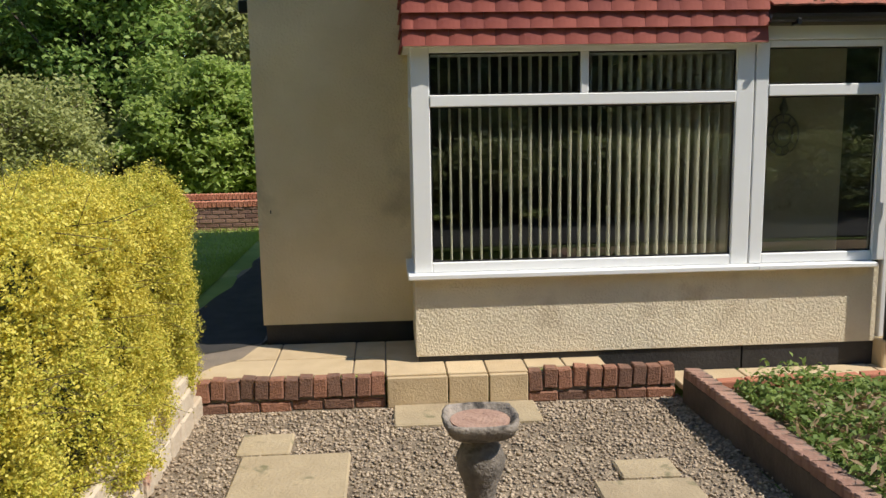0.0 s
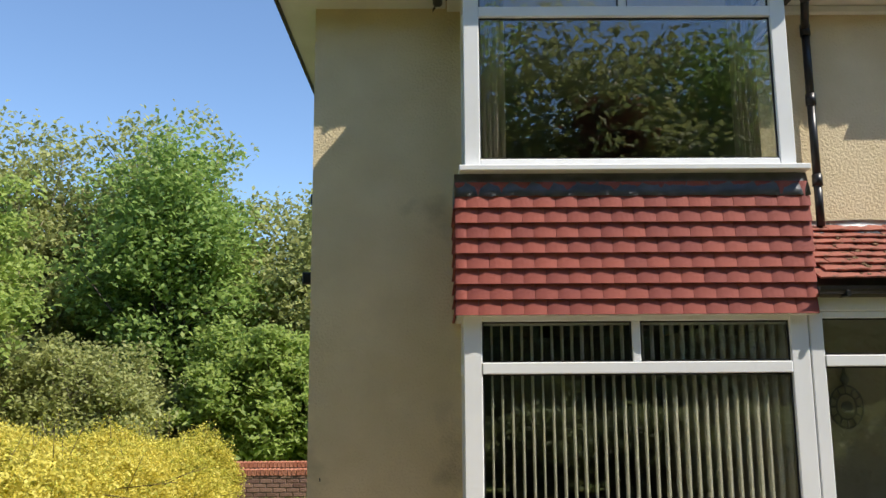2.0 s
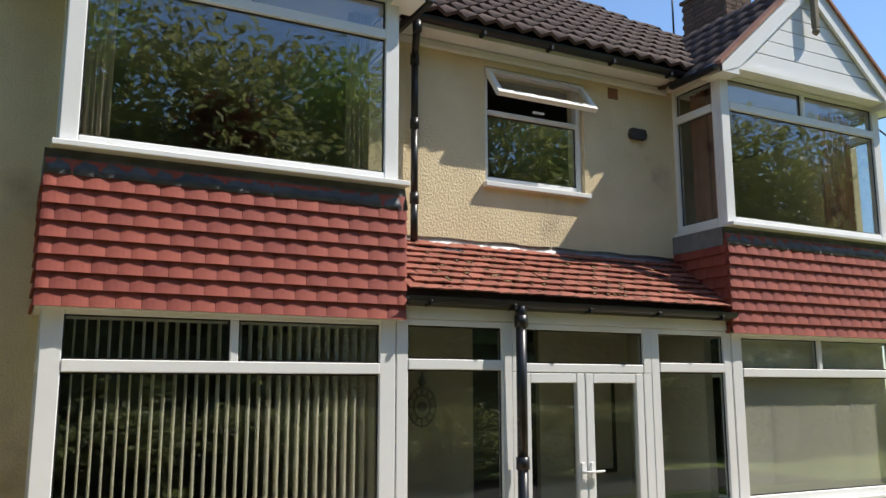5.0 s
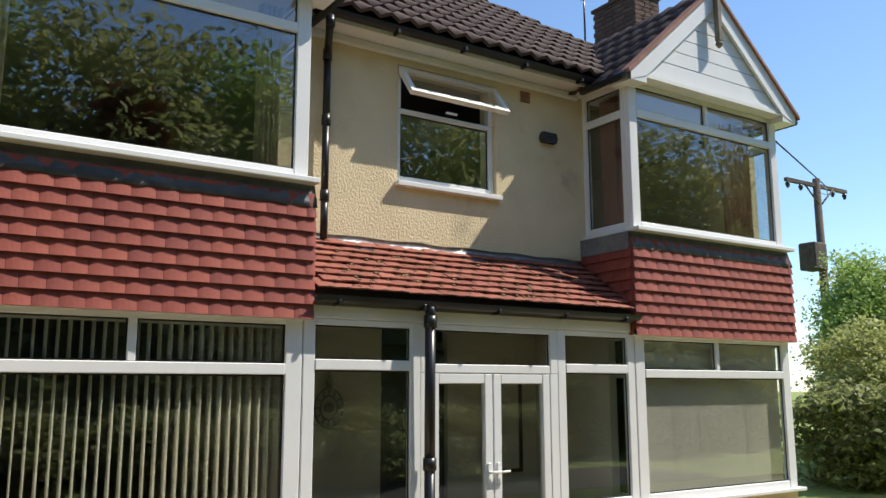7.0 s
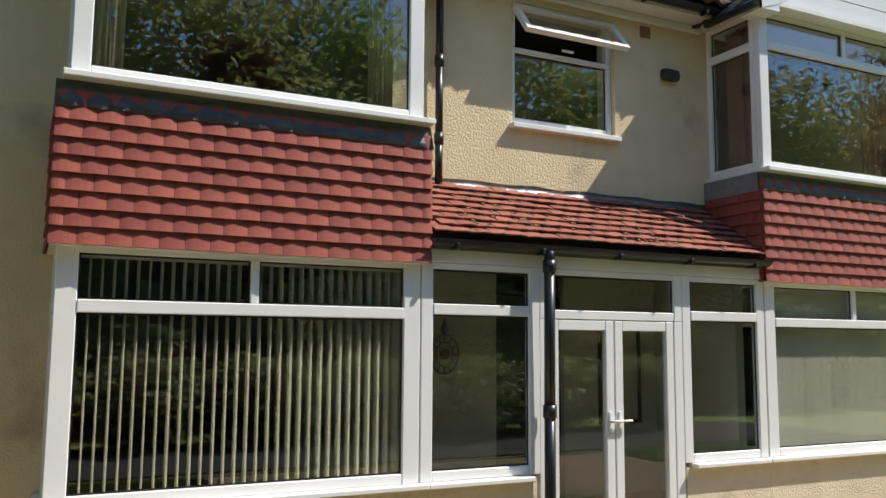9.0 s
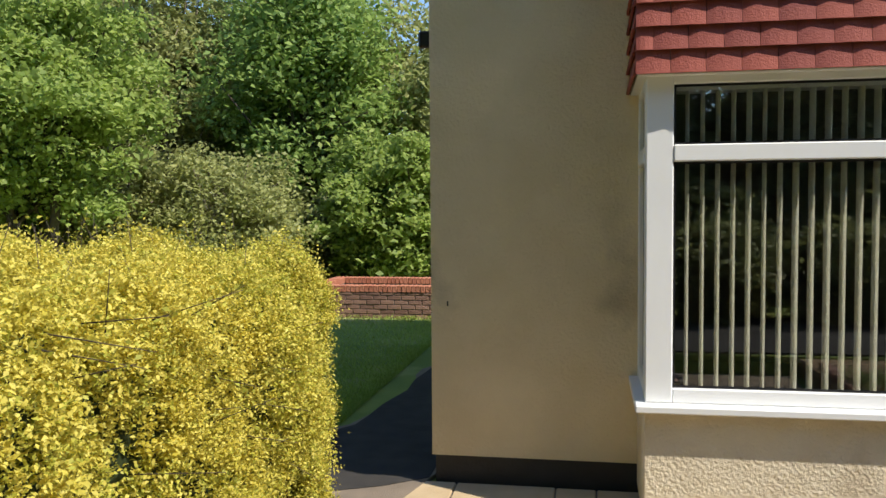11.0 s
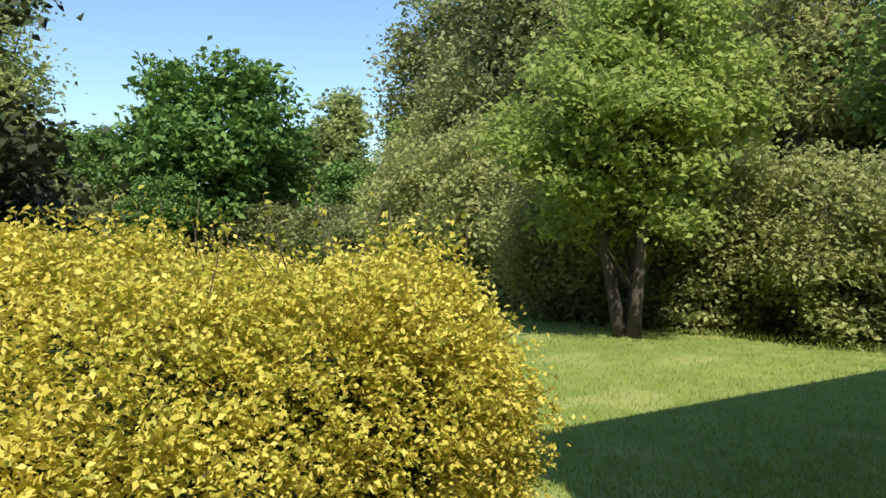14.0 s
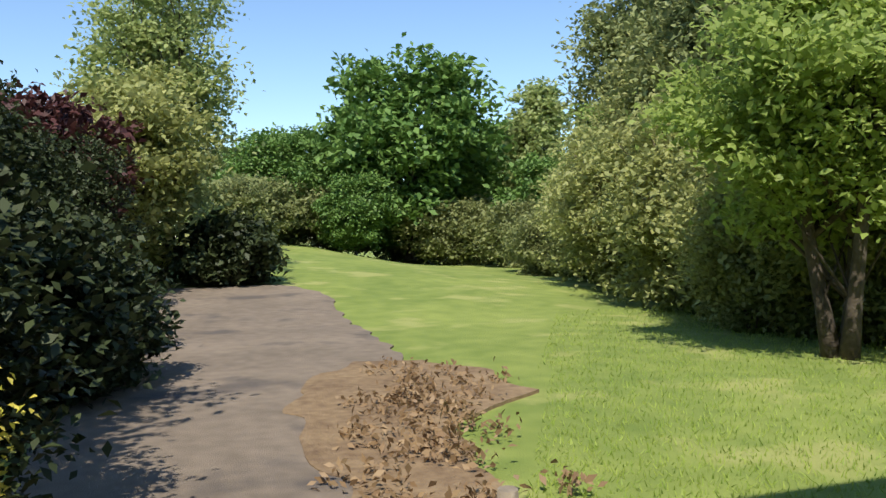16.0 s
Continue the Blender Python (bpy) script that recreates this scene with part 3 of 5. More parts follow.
def bay(x0, x1, suffix, curtains):
    """A two-storey square bay: x0, x1 are the outer edges of its tiled band."""
    a, b = x0 + 0.055, x1 - 0.055
    lower = thing("bay_wall", (x0, 6.1, 0), "rough cream rendered wall below the bay window", "bay wall", kind="structure")
    z_top = 0.652
    box("front_panel", a, b, 6.07, 6.33, 0.05, z_top, ROUGHCAST, lower, bevel=0.003)
    box("side_panel", a, a + 0.24, 6.33, Y_WALL, 0.05, z_top, RENDER, lower)
    box("side_panel", b - 0.24, b, 6.33, Y_WALL, 0.05, z_top, RENDER, lower)
    box("plinth", a + 0.015, b - 0.015, 6.085, Y_WALL, -0.22, 0.05, BLACK, lower)
    sill(x0 + 0.005, x1 - 0.0, 5.985, 6.16, 0.652, 0.690, "white plastic sill under the ground-floor bay window")
    tagged(box("window_sill", x0 + 0.005, a + 0.1, 6.16, Y_WALL, 0.652, 0.690, WHITE, bevel=0.004), "white plastic return sill of the bay", "sill", kind="structure")
    mid = (a + b) / 2
    window("window_" + suffix + "_ground", a, b, 0.690, 2.335, 6.065, "white plastic bay window with one wide pane below two top lights", 1.945, (mid,), frame_w=0.135)
    window("window_" + suffix + "_ground_side", 6.14, Y_WALL, 0.690, 2.335, a, "narrow white side light of the ground-floor bay", 1.945, side="x", frame_w=0.07, glass=SUNSTOP)
    # tiled band
    band = thing("tile_hanging", (x0, 6.0, 2.32), "red clay hung tiles between the bay windows", "tile cladding", kind="structure")
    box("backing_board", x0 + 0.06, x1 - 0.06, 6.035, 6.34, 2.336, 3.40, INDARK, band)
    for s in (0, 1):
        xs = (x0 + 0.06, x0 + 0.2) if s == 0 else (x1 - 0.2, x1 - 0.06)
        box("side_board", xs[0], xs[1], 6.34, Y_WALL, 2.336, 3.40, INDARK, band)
    box("soffit_strip", x0 + 0.01, x1 - 0.01, 5.99, Y_WALL, 2.322, 2.334, SOFFIT, band)
    hanging_tiles(band, x0, x1, 6.015, 2.326, 8, 0.1135, HUNG)
    hanging_tiles(band, 6.02, Y_WALL, x0 + 0.03, 2.326, 8, 0.1135, HUNG, -90)
    hanging_tiles(band, 6.02, Y_WALL, x1 - 0.03, 2.326, 8, 0.1135, HUNG, 90)
    # lead apron with small lifted folds
    bm = bmesh.new()
    rng = random.Random(3)
    line = []
    for i in range(61):
        x = x0 - 0.005 + (x1 - x0 + 0.01) * i / 60
        line.append([bm.verts.new((x, 5.985 + 0.05 * (k / 3) - (0.012 * abs(math.sin(i * 0.8)) if k < 2 else 0), 3.205 + 0.185 * k / 3 + rng.uniform(-0.006, 0.006) * (k < 2))) for k in range(4)])
    for p, q in zip(line, line[1:]):
        for k in range(3):
            bm.faces.new((p[k], q[k], q[k + 1], p[k + 1])).smooth = True
    bmesh.ops.solidify(bm, geom=bm.faces[:], thickness=-0.012)
    tagged(put("lead_apron", mesh_of(bm, "lead_apron"), LEAD), "creased dark lead apron below the upper sill", "flashing", kind="structure")
    for s, xx in ((0, x0 - 0.004), (1, x1 - 0.016)):
        tagged(box("lead_apron_side", xx, xx + 0.02, 6.045, Y_WALL, 3.205, 3.39, LEAD), "dark lead apron return", "flashing", kind="structure")
    sill(x0 + 0.03, x1 + 0.0, 5.925, 6.14, 3.392, 3.435, "white plastic sill under the upper bay window")
    tagged(box("window_sill", x0 + 0.03, a + 0.1, 6.14, Y_WALL, 3.392, 3.435, WHITE), "white plastic return sill", "sill", kind="structure")
    tagged(box("window_sill", b - 0.1, x1, 6.14, Y_WALL, 3.392, 3.435, WHITE), "white plastic return sill", "sill", kind="structure")
    ua, ub = a + 0.02, b - 0.0
    window("window_" + suffix + "_upper", ua, ub, 3.435, 5.03, 6.04, "white plastic upper bay window with one wide pane below two top lights", 4.69, (mid,), frame_w=0.12)
    window("window_" + suffix + "_upper_west", 6.112, Y_WALL, 3.435, 5.03, ua, "narrow white side light of the upper bay", 4.69, side="x", frame_w=0.06, glass=SUNSTOP if suffix == "left" else None)
    window("window_" + suffix + "_upper_east", 6.112, Y_WALL, 3.435, 5.03, ub - 0.07, "narrow white side light of the upper bay", 4.69, side="x", frame_w=0.06)
    cm, lab = (PINK, "gathered pink curtain") if curtains == "pink" else (CURTAIN, "gathered cream curtain")
    curtain("curtain", ua + 0.14, ua + 0.34, 6.36, 3.44, 4.98, cm, lab + " at the bay window edge", 4, 0.03)
    curtain("curtain", ub - 0.62 if curtains == "pink" else ub - 0.34, ub - 0.14, 6.36, 3.44, 4.98, cm, lab + " at the bay window edge", 5, 0.03)
    if curtains == "pink":
        side = curtain("curtain", 6.17, 6.62, 0.0, 3.44, 4.98, cm, lab + " along the bay's side light", 6, 0.03)
        side.data.transform(Matrix(((0, 1, 0, ua + 0.17), (1, 0, 0, 0), (0, 0, 1, 0), (0, 0, 0, 1))))
        side.data.flip_normals()
    # gable roof over the bay
    g0, g1, gy = x0 - 0.06, x1 + 0.10, 5.86
    gm, zb, za = (g0 + g1) / 2, 5.06, 6.30
    roof = thing("bay_gable", (gm, gy, zb), "white boarded gable with a terracotta-edged tiled roof", "gable", kind="structure")
    box("soffit", g0 + 0.02, g1 - 0.02, gy + 0.02, Y_WALL + 0.1, 5.03, 5.07, SOFFIT, roof)
    k = (za - zb) / ((g1 - g0) / 2)
    for i in range(6):
        z0, z1 = zb + 0.06 + i * 0.165, zb + 0.06 + (i + 1) * 0.165 - 0.012
        h0, h1 = (za - z0) / k - 0.10, (za - z1) / k - 0.10
        if h0 < 0.06:
            break
        h1 = max(h1, 0.02)
        pz = put("weatherboard", mesh_of(prism([(gm - h0, z0), (gm + h0, z0), (gm + h1, z1), (gm - h1, z1)], gy + 0.05, gy + 0.075)), WHITE, roof)
        pz.rotation_euler.x = 0.0
    box("bottom_board", g0 + 0.2, g1 - 0.2, gy + 0.035, gy + 0.09, zb, zb + 0.055, WHITE, roof)
    put("gable_backing", mesh_of(prism([(g0 + 0.12, zb), (g1 - 0.12, zb), (gm, za - 0.1)], gy + 0.08, gy + 0.16)), INDARK, roof)
    wide = 0.17
    for s in (-1, 1):
        e = gm + s * (g1 - g0) / 2
        put("bargeboard", mesh_of(prism([(e, zb + 0.02), (gm, za + 0.02), (gm, za - wide * 1.25), (e - s * 0.24, zb - 0.02), (e, zb - 0.10)], gy, gy + 0.035)), WHITE, roof)
        put("verge", mesh_of(prism([(e + s * 0.05, zb + 0.0), (gm, za + 0.06), (gm, za + 0.02), (e + s * 0.05, zb - 0.045)], gy - 0.03, gy + 0.10)), RIDGE, roof)
        put("kneeler", mesh_of(prism([(e, zb - 0.10), (e, zb + 0.02), (e - s * 0.24, zb + 0.16), (e - s * 0.24, zb - 0.10)], gy + 0.006, gy + 0.30)), WHITE, roof)
        # slope of interlocking tiles, running back into the main roof
        slope = bmesh.new()
        L = math.hypot(e - gm, za - zb)
        dn = Vector((e + s * 0.06 - gm, 0, zb - 0.04 - za - 0.06)).normalized()
        up = Vector((-dn.z * s, 0, dn.x * s))
        if up.z < 0:
            up = -up
        rows_n = 6
        for r in range(rows_n):
            for c in range(13):
                y0 = gy + 0.10 + c * 0.22
                o0 = Vector((gm, 0, za + 0.04)) + dn * (r * (L + 0.08) / rows_n)
                o1 = o0 + dn * ((L + 0.08) / rows_n + 0.03)
                prev = None
                for q in range(5):
                    f = q / 4
                    h = 0.035 * math.sin(f * math.pi) ** 2
                    p0 = o0 + up * (h + 0.0)
                    p1 = o1 + up * (h + 0.03)
                    v = [slope.verts.new((p0.x, y0 + f * 0.22, p0.z)), slope.verts.new((p1.x, y0 + f * 0.22, p1.z)), slope.verts.new((p1.x, y0 + f * 0.22, p1.z - 0.03))]
                    if prev:
                        slope.faces.new((prev[0], prev[1], v[1], v[0])).smooth = True
                        slope.faces.new((prev[1], prev[2], v[2], v[1]))
                    prev = v
        put("roof_slope", mesh_of(slope), CONCTILE, roof, "dark brown interlocking tiles")
        box("gutter", e + s * 0.02 if s > 0 else e - 0.10, e + 0.10 if s > 0 else e - 0.02, gy + 0.02, Y_WALL - 0.2, zb - 0.09, zb - 0.02, PIPE, roof, "black plastic gutter", 0.02)
    fin = bmesh.new()
    box_bm(gm - 0.035, gm + 0.035, gy - 0.07, gy - 0.005, za - 0.62, za + 0.50, 0.008, fin)
    tube([(gm, gy - 0.037, za - 0.62), (gm, gy - 0.037, za - 0.66), (gm, gy - 0.037, za - 0.70)], [0.03, 0.045, 0.012], 8, fin)
    put("finial", mesh_of(fin), OAKWOOD, roof, "weathered wooden finial post")


bay(0.47, 3.11, "left", "cream")
bay(6.61, 9.25, "right", "pink")


def blind(x0, x1, y, z0, z1, pitch, turn, label):
    t = thing("vertical_blind", ((x0 + x1) / 2, y, z1), label, "blind")
    box("head_rail", x0, x1, y - 0.02, y + 0.02, z1, z1 + 0.035, WHITE, t)
    me = mesh_of(box_bm(-0.0445, 0.0445, -0.0012, 0.0012, z0 - z1, 0.0))
    me.materials.append(BLIND)
    n = int((x1 - x0) / pitch)
    rng = random.Random(5)
    for i in range(n + 1):
        s = put("slat", me, None, t, world=False)
        s.matrix_local = pose(x0 + i * pitch - (x0 + x1) / 2, 0, 0, 0, 0, turn + rng.uniform(-2.5, 2.5))


blind(0.66, 2.96, 6.165, 0.73, 2.26, 0.0745, 94, "cream vertical blind, slats turned open")
blind(6.80, 7.93, 6.165, 0.73, 2.26, 0.0800, -6, "cream vertical blind, slats closed")
blind(7.985, 9.10, 6.165, 0.73, 2.26, 0.0800, -6, "cream vertical blind, slats closed")

# ---- porch between the bays ----
window("window_porch_left", 3.065, 4.13, 0.690, 2.345, 6.066, "white plastic porch window with a top light", 1.985, frame_w=0.10)
window("window_porch_right", 5.64, 6.655, 0.690, 2.345, 6.066, "white plastic porch window with a top light", 1.985, frame_w=0.10)
window("window_porch_fanlight", 4.13, 5.64, 1.93, 2.345, 6.066, "white plastic fanlight over the porch doors", frame_w=0.09)
for a, b in ((3.056, 4.10), (5.66, 6.664)):
    tagged(box("porch_wall", a, b, 6.072, 6.32, 0.05, 0.650, ROUGHCAST), "rough cream rendered low porch wall", "wall", kind="structure")
    tagged(box("porch_plinth", a, b, 6.088, 6.32, -0.22, 0.05, BLACK), "black painted porch plinth", "plinth", kind="structure")
    sill(a + 0.056, b - 0.056, 5.987, 6.16, 0.650, 0.688, "white plastic sill under the porch window")
tagged(box("porch_step", 4.10, 5.66, 5.95, 6.32, -0.22, 0.08, SLAB, bevel=0.01), "buff stone threshold of the porch", "step", kind="structure")


def porch_door(x0, x1, handle_x):
    t = thing("porch_door", ((x0 + x1) / 2, 6.08, 0.08), "white plastic glazed porch door, closed", "door", "porch doors")
    w = 0.085
    box("stile", x0, x0 + w, 6.07, 6.13, 0.085, 1.925, WHITE, t, bevel=0.006)
    box("stile", x1 - w, x1, 6.07, 6.13, 0.085, 1.925, WHITE, t, bevel=0.006)
    box("rail", x0 + w, x1 - w, 6.072, 6.13, 0.085, 0.30, WHITE, t, bevel=0.006)
    box("rail", x0 + w, x1 - w, 6.072, 6.13, 1.84, 1.925, WHITE, t, bevel=0.006)
    g = box("pane", x0 + w - 0.01, x1 - w + 0.01, 6.10, 6.104, 0.29, 1.85, GLASS, t)
    g.visible_shadow = False
    h = bmesh.new()
    tube([(handle_x, 6.07, 1.08), (handle_x, 6.03, 1.08), (handle_x + 0.10, 6.025, 1.085)], [0.012, 0.012, 0.009], 8, h)
    box_bm(handle_x - 0.015, handle_x + 0.015, 6.058, 6.07, 0.98, 1.16, 0.003, h)
    put("handle", mesh_of(h), WHITE, t, "white lever handle")


porch_door(4.23, 4.88, 4.83)
porch_door(4.89, 5.54, 4.93)
for a, b in ((4.13, 4.226), (5.544, 5.64)):
    tagged(box("door_frame", a, b, 6.068, 6.14, 0.08, 1.93, WHITE, bevel=0.005), "white plastic frame post of the porch doors", "door frame", kind="structure")
tagged(box("porch_fascia", 3.12, 6.60, 6.05, 6.09, 2.348, 2.50, SOFFIT, bevel=0.006), "cream painted fascia board under the porch roof", "fascia", kind="structure")
tagged(box("porch_soffit", 3.12, 6.60, 6.09, 6.35, 2.35, 2.37, SOFFIT), "cream painted porch soffit", "soffit", kind="structure")


def porch_roof():
    t = thing("porch_roof", (4.86, 6.0, 2.5), "weathered mossy red tiled lean-to roof over the porch", "roof", kind="structure")
    p0, p1 = Vector((0, 5.98, 2.53)), Vector((0, 6.74, 3.07))
    ang = math.degrees(math.atan2(p1.z - p0.z, p1.y - p0.y))
    put("roof_deck", mesh_of(prism([(3.12, 2.50), (6.60, 2.50), (6.60, 2.52), (3.12, 2.52)], 6.0, 6.02)), INDARK, t)
    deck = bmesh.new()
    for x in (3.13, 6.59):
        deck.verts.new((x, 6.0, 2.50))
        deck.verts.new((x, Y_WALL, 3.04))
        deck.verts.new((x, Y_WALL, 2.98))
        deck.verts.new((x, 6.0, 2.44))
    bmesh.ops.convex_hull(deck, input=deck.verts[:])
    put("roof_deck", mesh_of(deck), INDARK, t)
    rng = random.Random(11)
    n, rows = 21, 8
    pitch = 3.46 / n
    for r in range(rows):
        c = p0.lerp(p1, r / rows)
        for i in range(n):
            x = 3.13 + (i + 0.5) * pitch + (pitch / 2 if r % 2 and i < n - 1 else 0)
            ob = new("tile", OLD)
            ob.parent = t
            ob.matrix_local = Matrix.Translation(-origin_of(t)) @ pose(x, c.y + rng.uniform(-0.006, 0.006), c.z + 0.022 + rng.uniform(-0.003, 0.003), ang - 90 + rng.uniform(-2, 2), rng.uniform(-1.2, 1.2), 0)
    moss = bmesh.new()
    for i in range(210):
        f = rng.betavariate(1.6, 2.2)
        c = p0.lerp(p1, f)
        x = rng.choice((rng.uniform(3.4, 6.3), rng.gauss(4.0, 0.35), rng.gauss(5.3, 0.4)))
        x = min(max(x, 3.2), 6.4)
        m = Matrix.Translation((x, c.y - 0.01, c.z + 0.045)) @ Matrix.Diagonal((rng.uniform(0.7, 1.8), 1, 0.6, 1))
        bmesh.ops.create_icosphere(moss, subdivisions=1, radius=rng.uniform(0.012, 0.028), matrix=m)
    put("moss", mesh_of(moss), SOIL, t, "dark clumps of moss")
    bm = bmesh.new()
    for i in range(41):
        x = 3.13 + 3.46 * i / 40
        for k in range(4):
            bm.verts.new((x, 6.60 + 0.145 * min(k, 2) / 2 + 0.006 * math.sin(i * 1.3 + k), 3.015 + 0.05 * min(k, 2) + (0.05 if k == 3 else 0) + 0.006 * math.sin(i * 0.9)))
    bm.verts.ensure_lookup_table()
    for i in range(40):
        for k in range(3):
            a = i * 4 + k
            bm.faces.new((bm.verts[a], bm.verts[a + 4], bm.verts[a + 5], bm.verts[a + 1])).smooth = True
    bmesh.ops.solidify(bm, geom=bm.faces[:], thickness=-0.008)
    put("flashing", mesh_of(bm), PALELEAD, t, "pale lead flashing against the wall")


porch_roof()


def gutter(name, x0, x1, y, z, label, brackets=5):
    t = thing(name, ((x0 + x1) / 2, y, z), label, "gutter")
    bm = bmesh.new()
    rings = []
    for x in (x0, x1):
        outer = [(y + 0.055 * math.cos(a), z + 0.055 * math.sin(a)) for a in [math.pi + math.pi * i / 8 for i in range(9)]]
        inner = [(y + 0.049 * math.cos(a), z + 0.049 * math.sin(a)) for a in [2 * math.pi - math.pi * i / 8 for i in range(9)]]
        rings.append([bm.verts.new((x, p, q)) for p, q in outer + inner])
    n = len(rings[0])
    for i in range(n):
        bm.faces.new((rings[0][i], rings[1][i], rings[1][(i + 1) % n], rings[0][(i + 1) % n]))
    bm.faces.new(list(reversed(rings[0])))
    bm.faces.new(rings[1])
    put("channel", mesh_of(bm), PIPE, t)
    for i in range(brackets):
        x = x0 + 0.2 + (x1 - x0 - 0.4) * i / (brackets - 1)
        box("bracket", x - 0.015, x + 0.015, y - 0.058, y + 0.075, z - 0.075, z - 0.03, PIPE, t, bevel=0.004)
    return t


gutter("porch_gutter", 3.10, 6.62, 5.965, 2.515, "black plastic gutter along the porch roof")
gutter("eaves_gutter", 3.12, 6.55, 6.42, 5.12, "black plastic gutter along the main eaves")
gutter("eaves_gutter", -1.05, 0.38, 6.42, 5.12, "black plastic gutter along the main eaves", 3)


def downpipe(points, label, r=0.034):
    t = thing("downpipe", points[-1], label, "downpipe")
    bm = bmesh.new()
    for a, b in zip(points, points[1:]):
        tube([a, b], [r, r], 10, bm)
    put("pipe", mesh_of(bm), PIPE, t)
    for p in points[1:-1]:
        b2 = bmesh.new()
        tube([(p[0], p[1], p[2] - 0.06), (p[0], p[1], p[2] + 0.04)], [r * 1.25, r * 1.25], 10, b2)
        put("collar", mesh_of(b2), PIPE, t)
    return t


downpipe([(3.40, 6.42, 5.12), (3.40, 6.42, 5.02), (3.50, 6.68, 4.82), (3.50, 6.68, 4.2), (3.50, 6.68, 3.5), (3.50, 6.68, 3.10)], "black plastic downpipe on the upper wall")
downpipe([(4.16, 5.965, 2.50), (4.16, 5.965, 2.36), (4.16, 5.975, 1.2), (4.16, 5.975, 0.02)], "black plastic downpipe beside the porch doors", 0.045)

# ---- upper middle window with its open top light ----
window("window_middle", WX0 + 0.005, WX1 - 0.005, WZ0 + 0.03, 4.50, Y_WALL + 0.05, "white plastic upper window with obscured glass", frame_w=0.055)
for a, b in ((WX0 + 0.005, WX0 + 0.06), (WX1 - 0.06, WX1 - 0.005)):
    tagged(box("window_frame", a, b, Y_WALL + 0.05, Y_WALL + 0.12, 4.505, WZ1 - 0.004, WHITE), "white plastic frame of the open top light", "window frame", kind="structure")
sill(WX0 - 0.03, WX1 + 0.03, Y_WALL - 0.07, Y_WALL + 0.05, WZ0 - 0.02, WZ0 + 0.028, "white plastic sill of the upper window")


def open_light():
    t = thing("top_light", (4.885, Y_WALL + 0.02, 4.90), "white top-hung casement standing open", "casement")
    x0, x1 = WX0 + 0.01, WX1 - 0.0
    w = 0.055
    for n, a, b, c, d in (("stile", x0, x0 + w, 0, 0.42), ("stile", x1 - w, x1, 0, 0.42), ("rail", x0 + w, x1 - w, 0, w), ("rail", x0 + w, x1 - w, 0.42 - w, 0.42), ("pane", x0 + w, x1 - w, w, 0.42 - w)):
        ob = box(n, a - 4.885, b - 4.885, -0.02 if n != "pane" else -0.004, 0.03 if n != "pane" else 0.0, -d, -c, GLASS if n == "pane" else WHITE)
        ob.parent = t
        ob.rotation_euler.x = radians(-38)
    h = box("stay", -0.05, 0.08, -0.05, -0.03, -0.47, -0.45, WHITE)
    h.parent = t
    h.location = (0, 0.0, 0.08)


open_light()
tagged(box("air_vent", 5.80, 5.93, Y_WALL - 0.012, Y_WALL + 0.02, 4.83, 4.95, BRICK, bevel=0.004), "small terracotta air brick in the upper wall", "air vent")
alarm = tagged(put("alarm_box", mesh_of(prism([(6.07, 4.42), (6.25, 4.42), (6.27, 4.47), (6.25, 4.53), (6.07, 4.53), (6.05, 4.47)], Y_WALL - 0.06, Y_WALL + 0.002)), DOOR), "small dark box fixed on the upper wall", "alarm box")


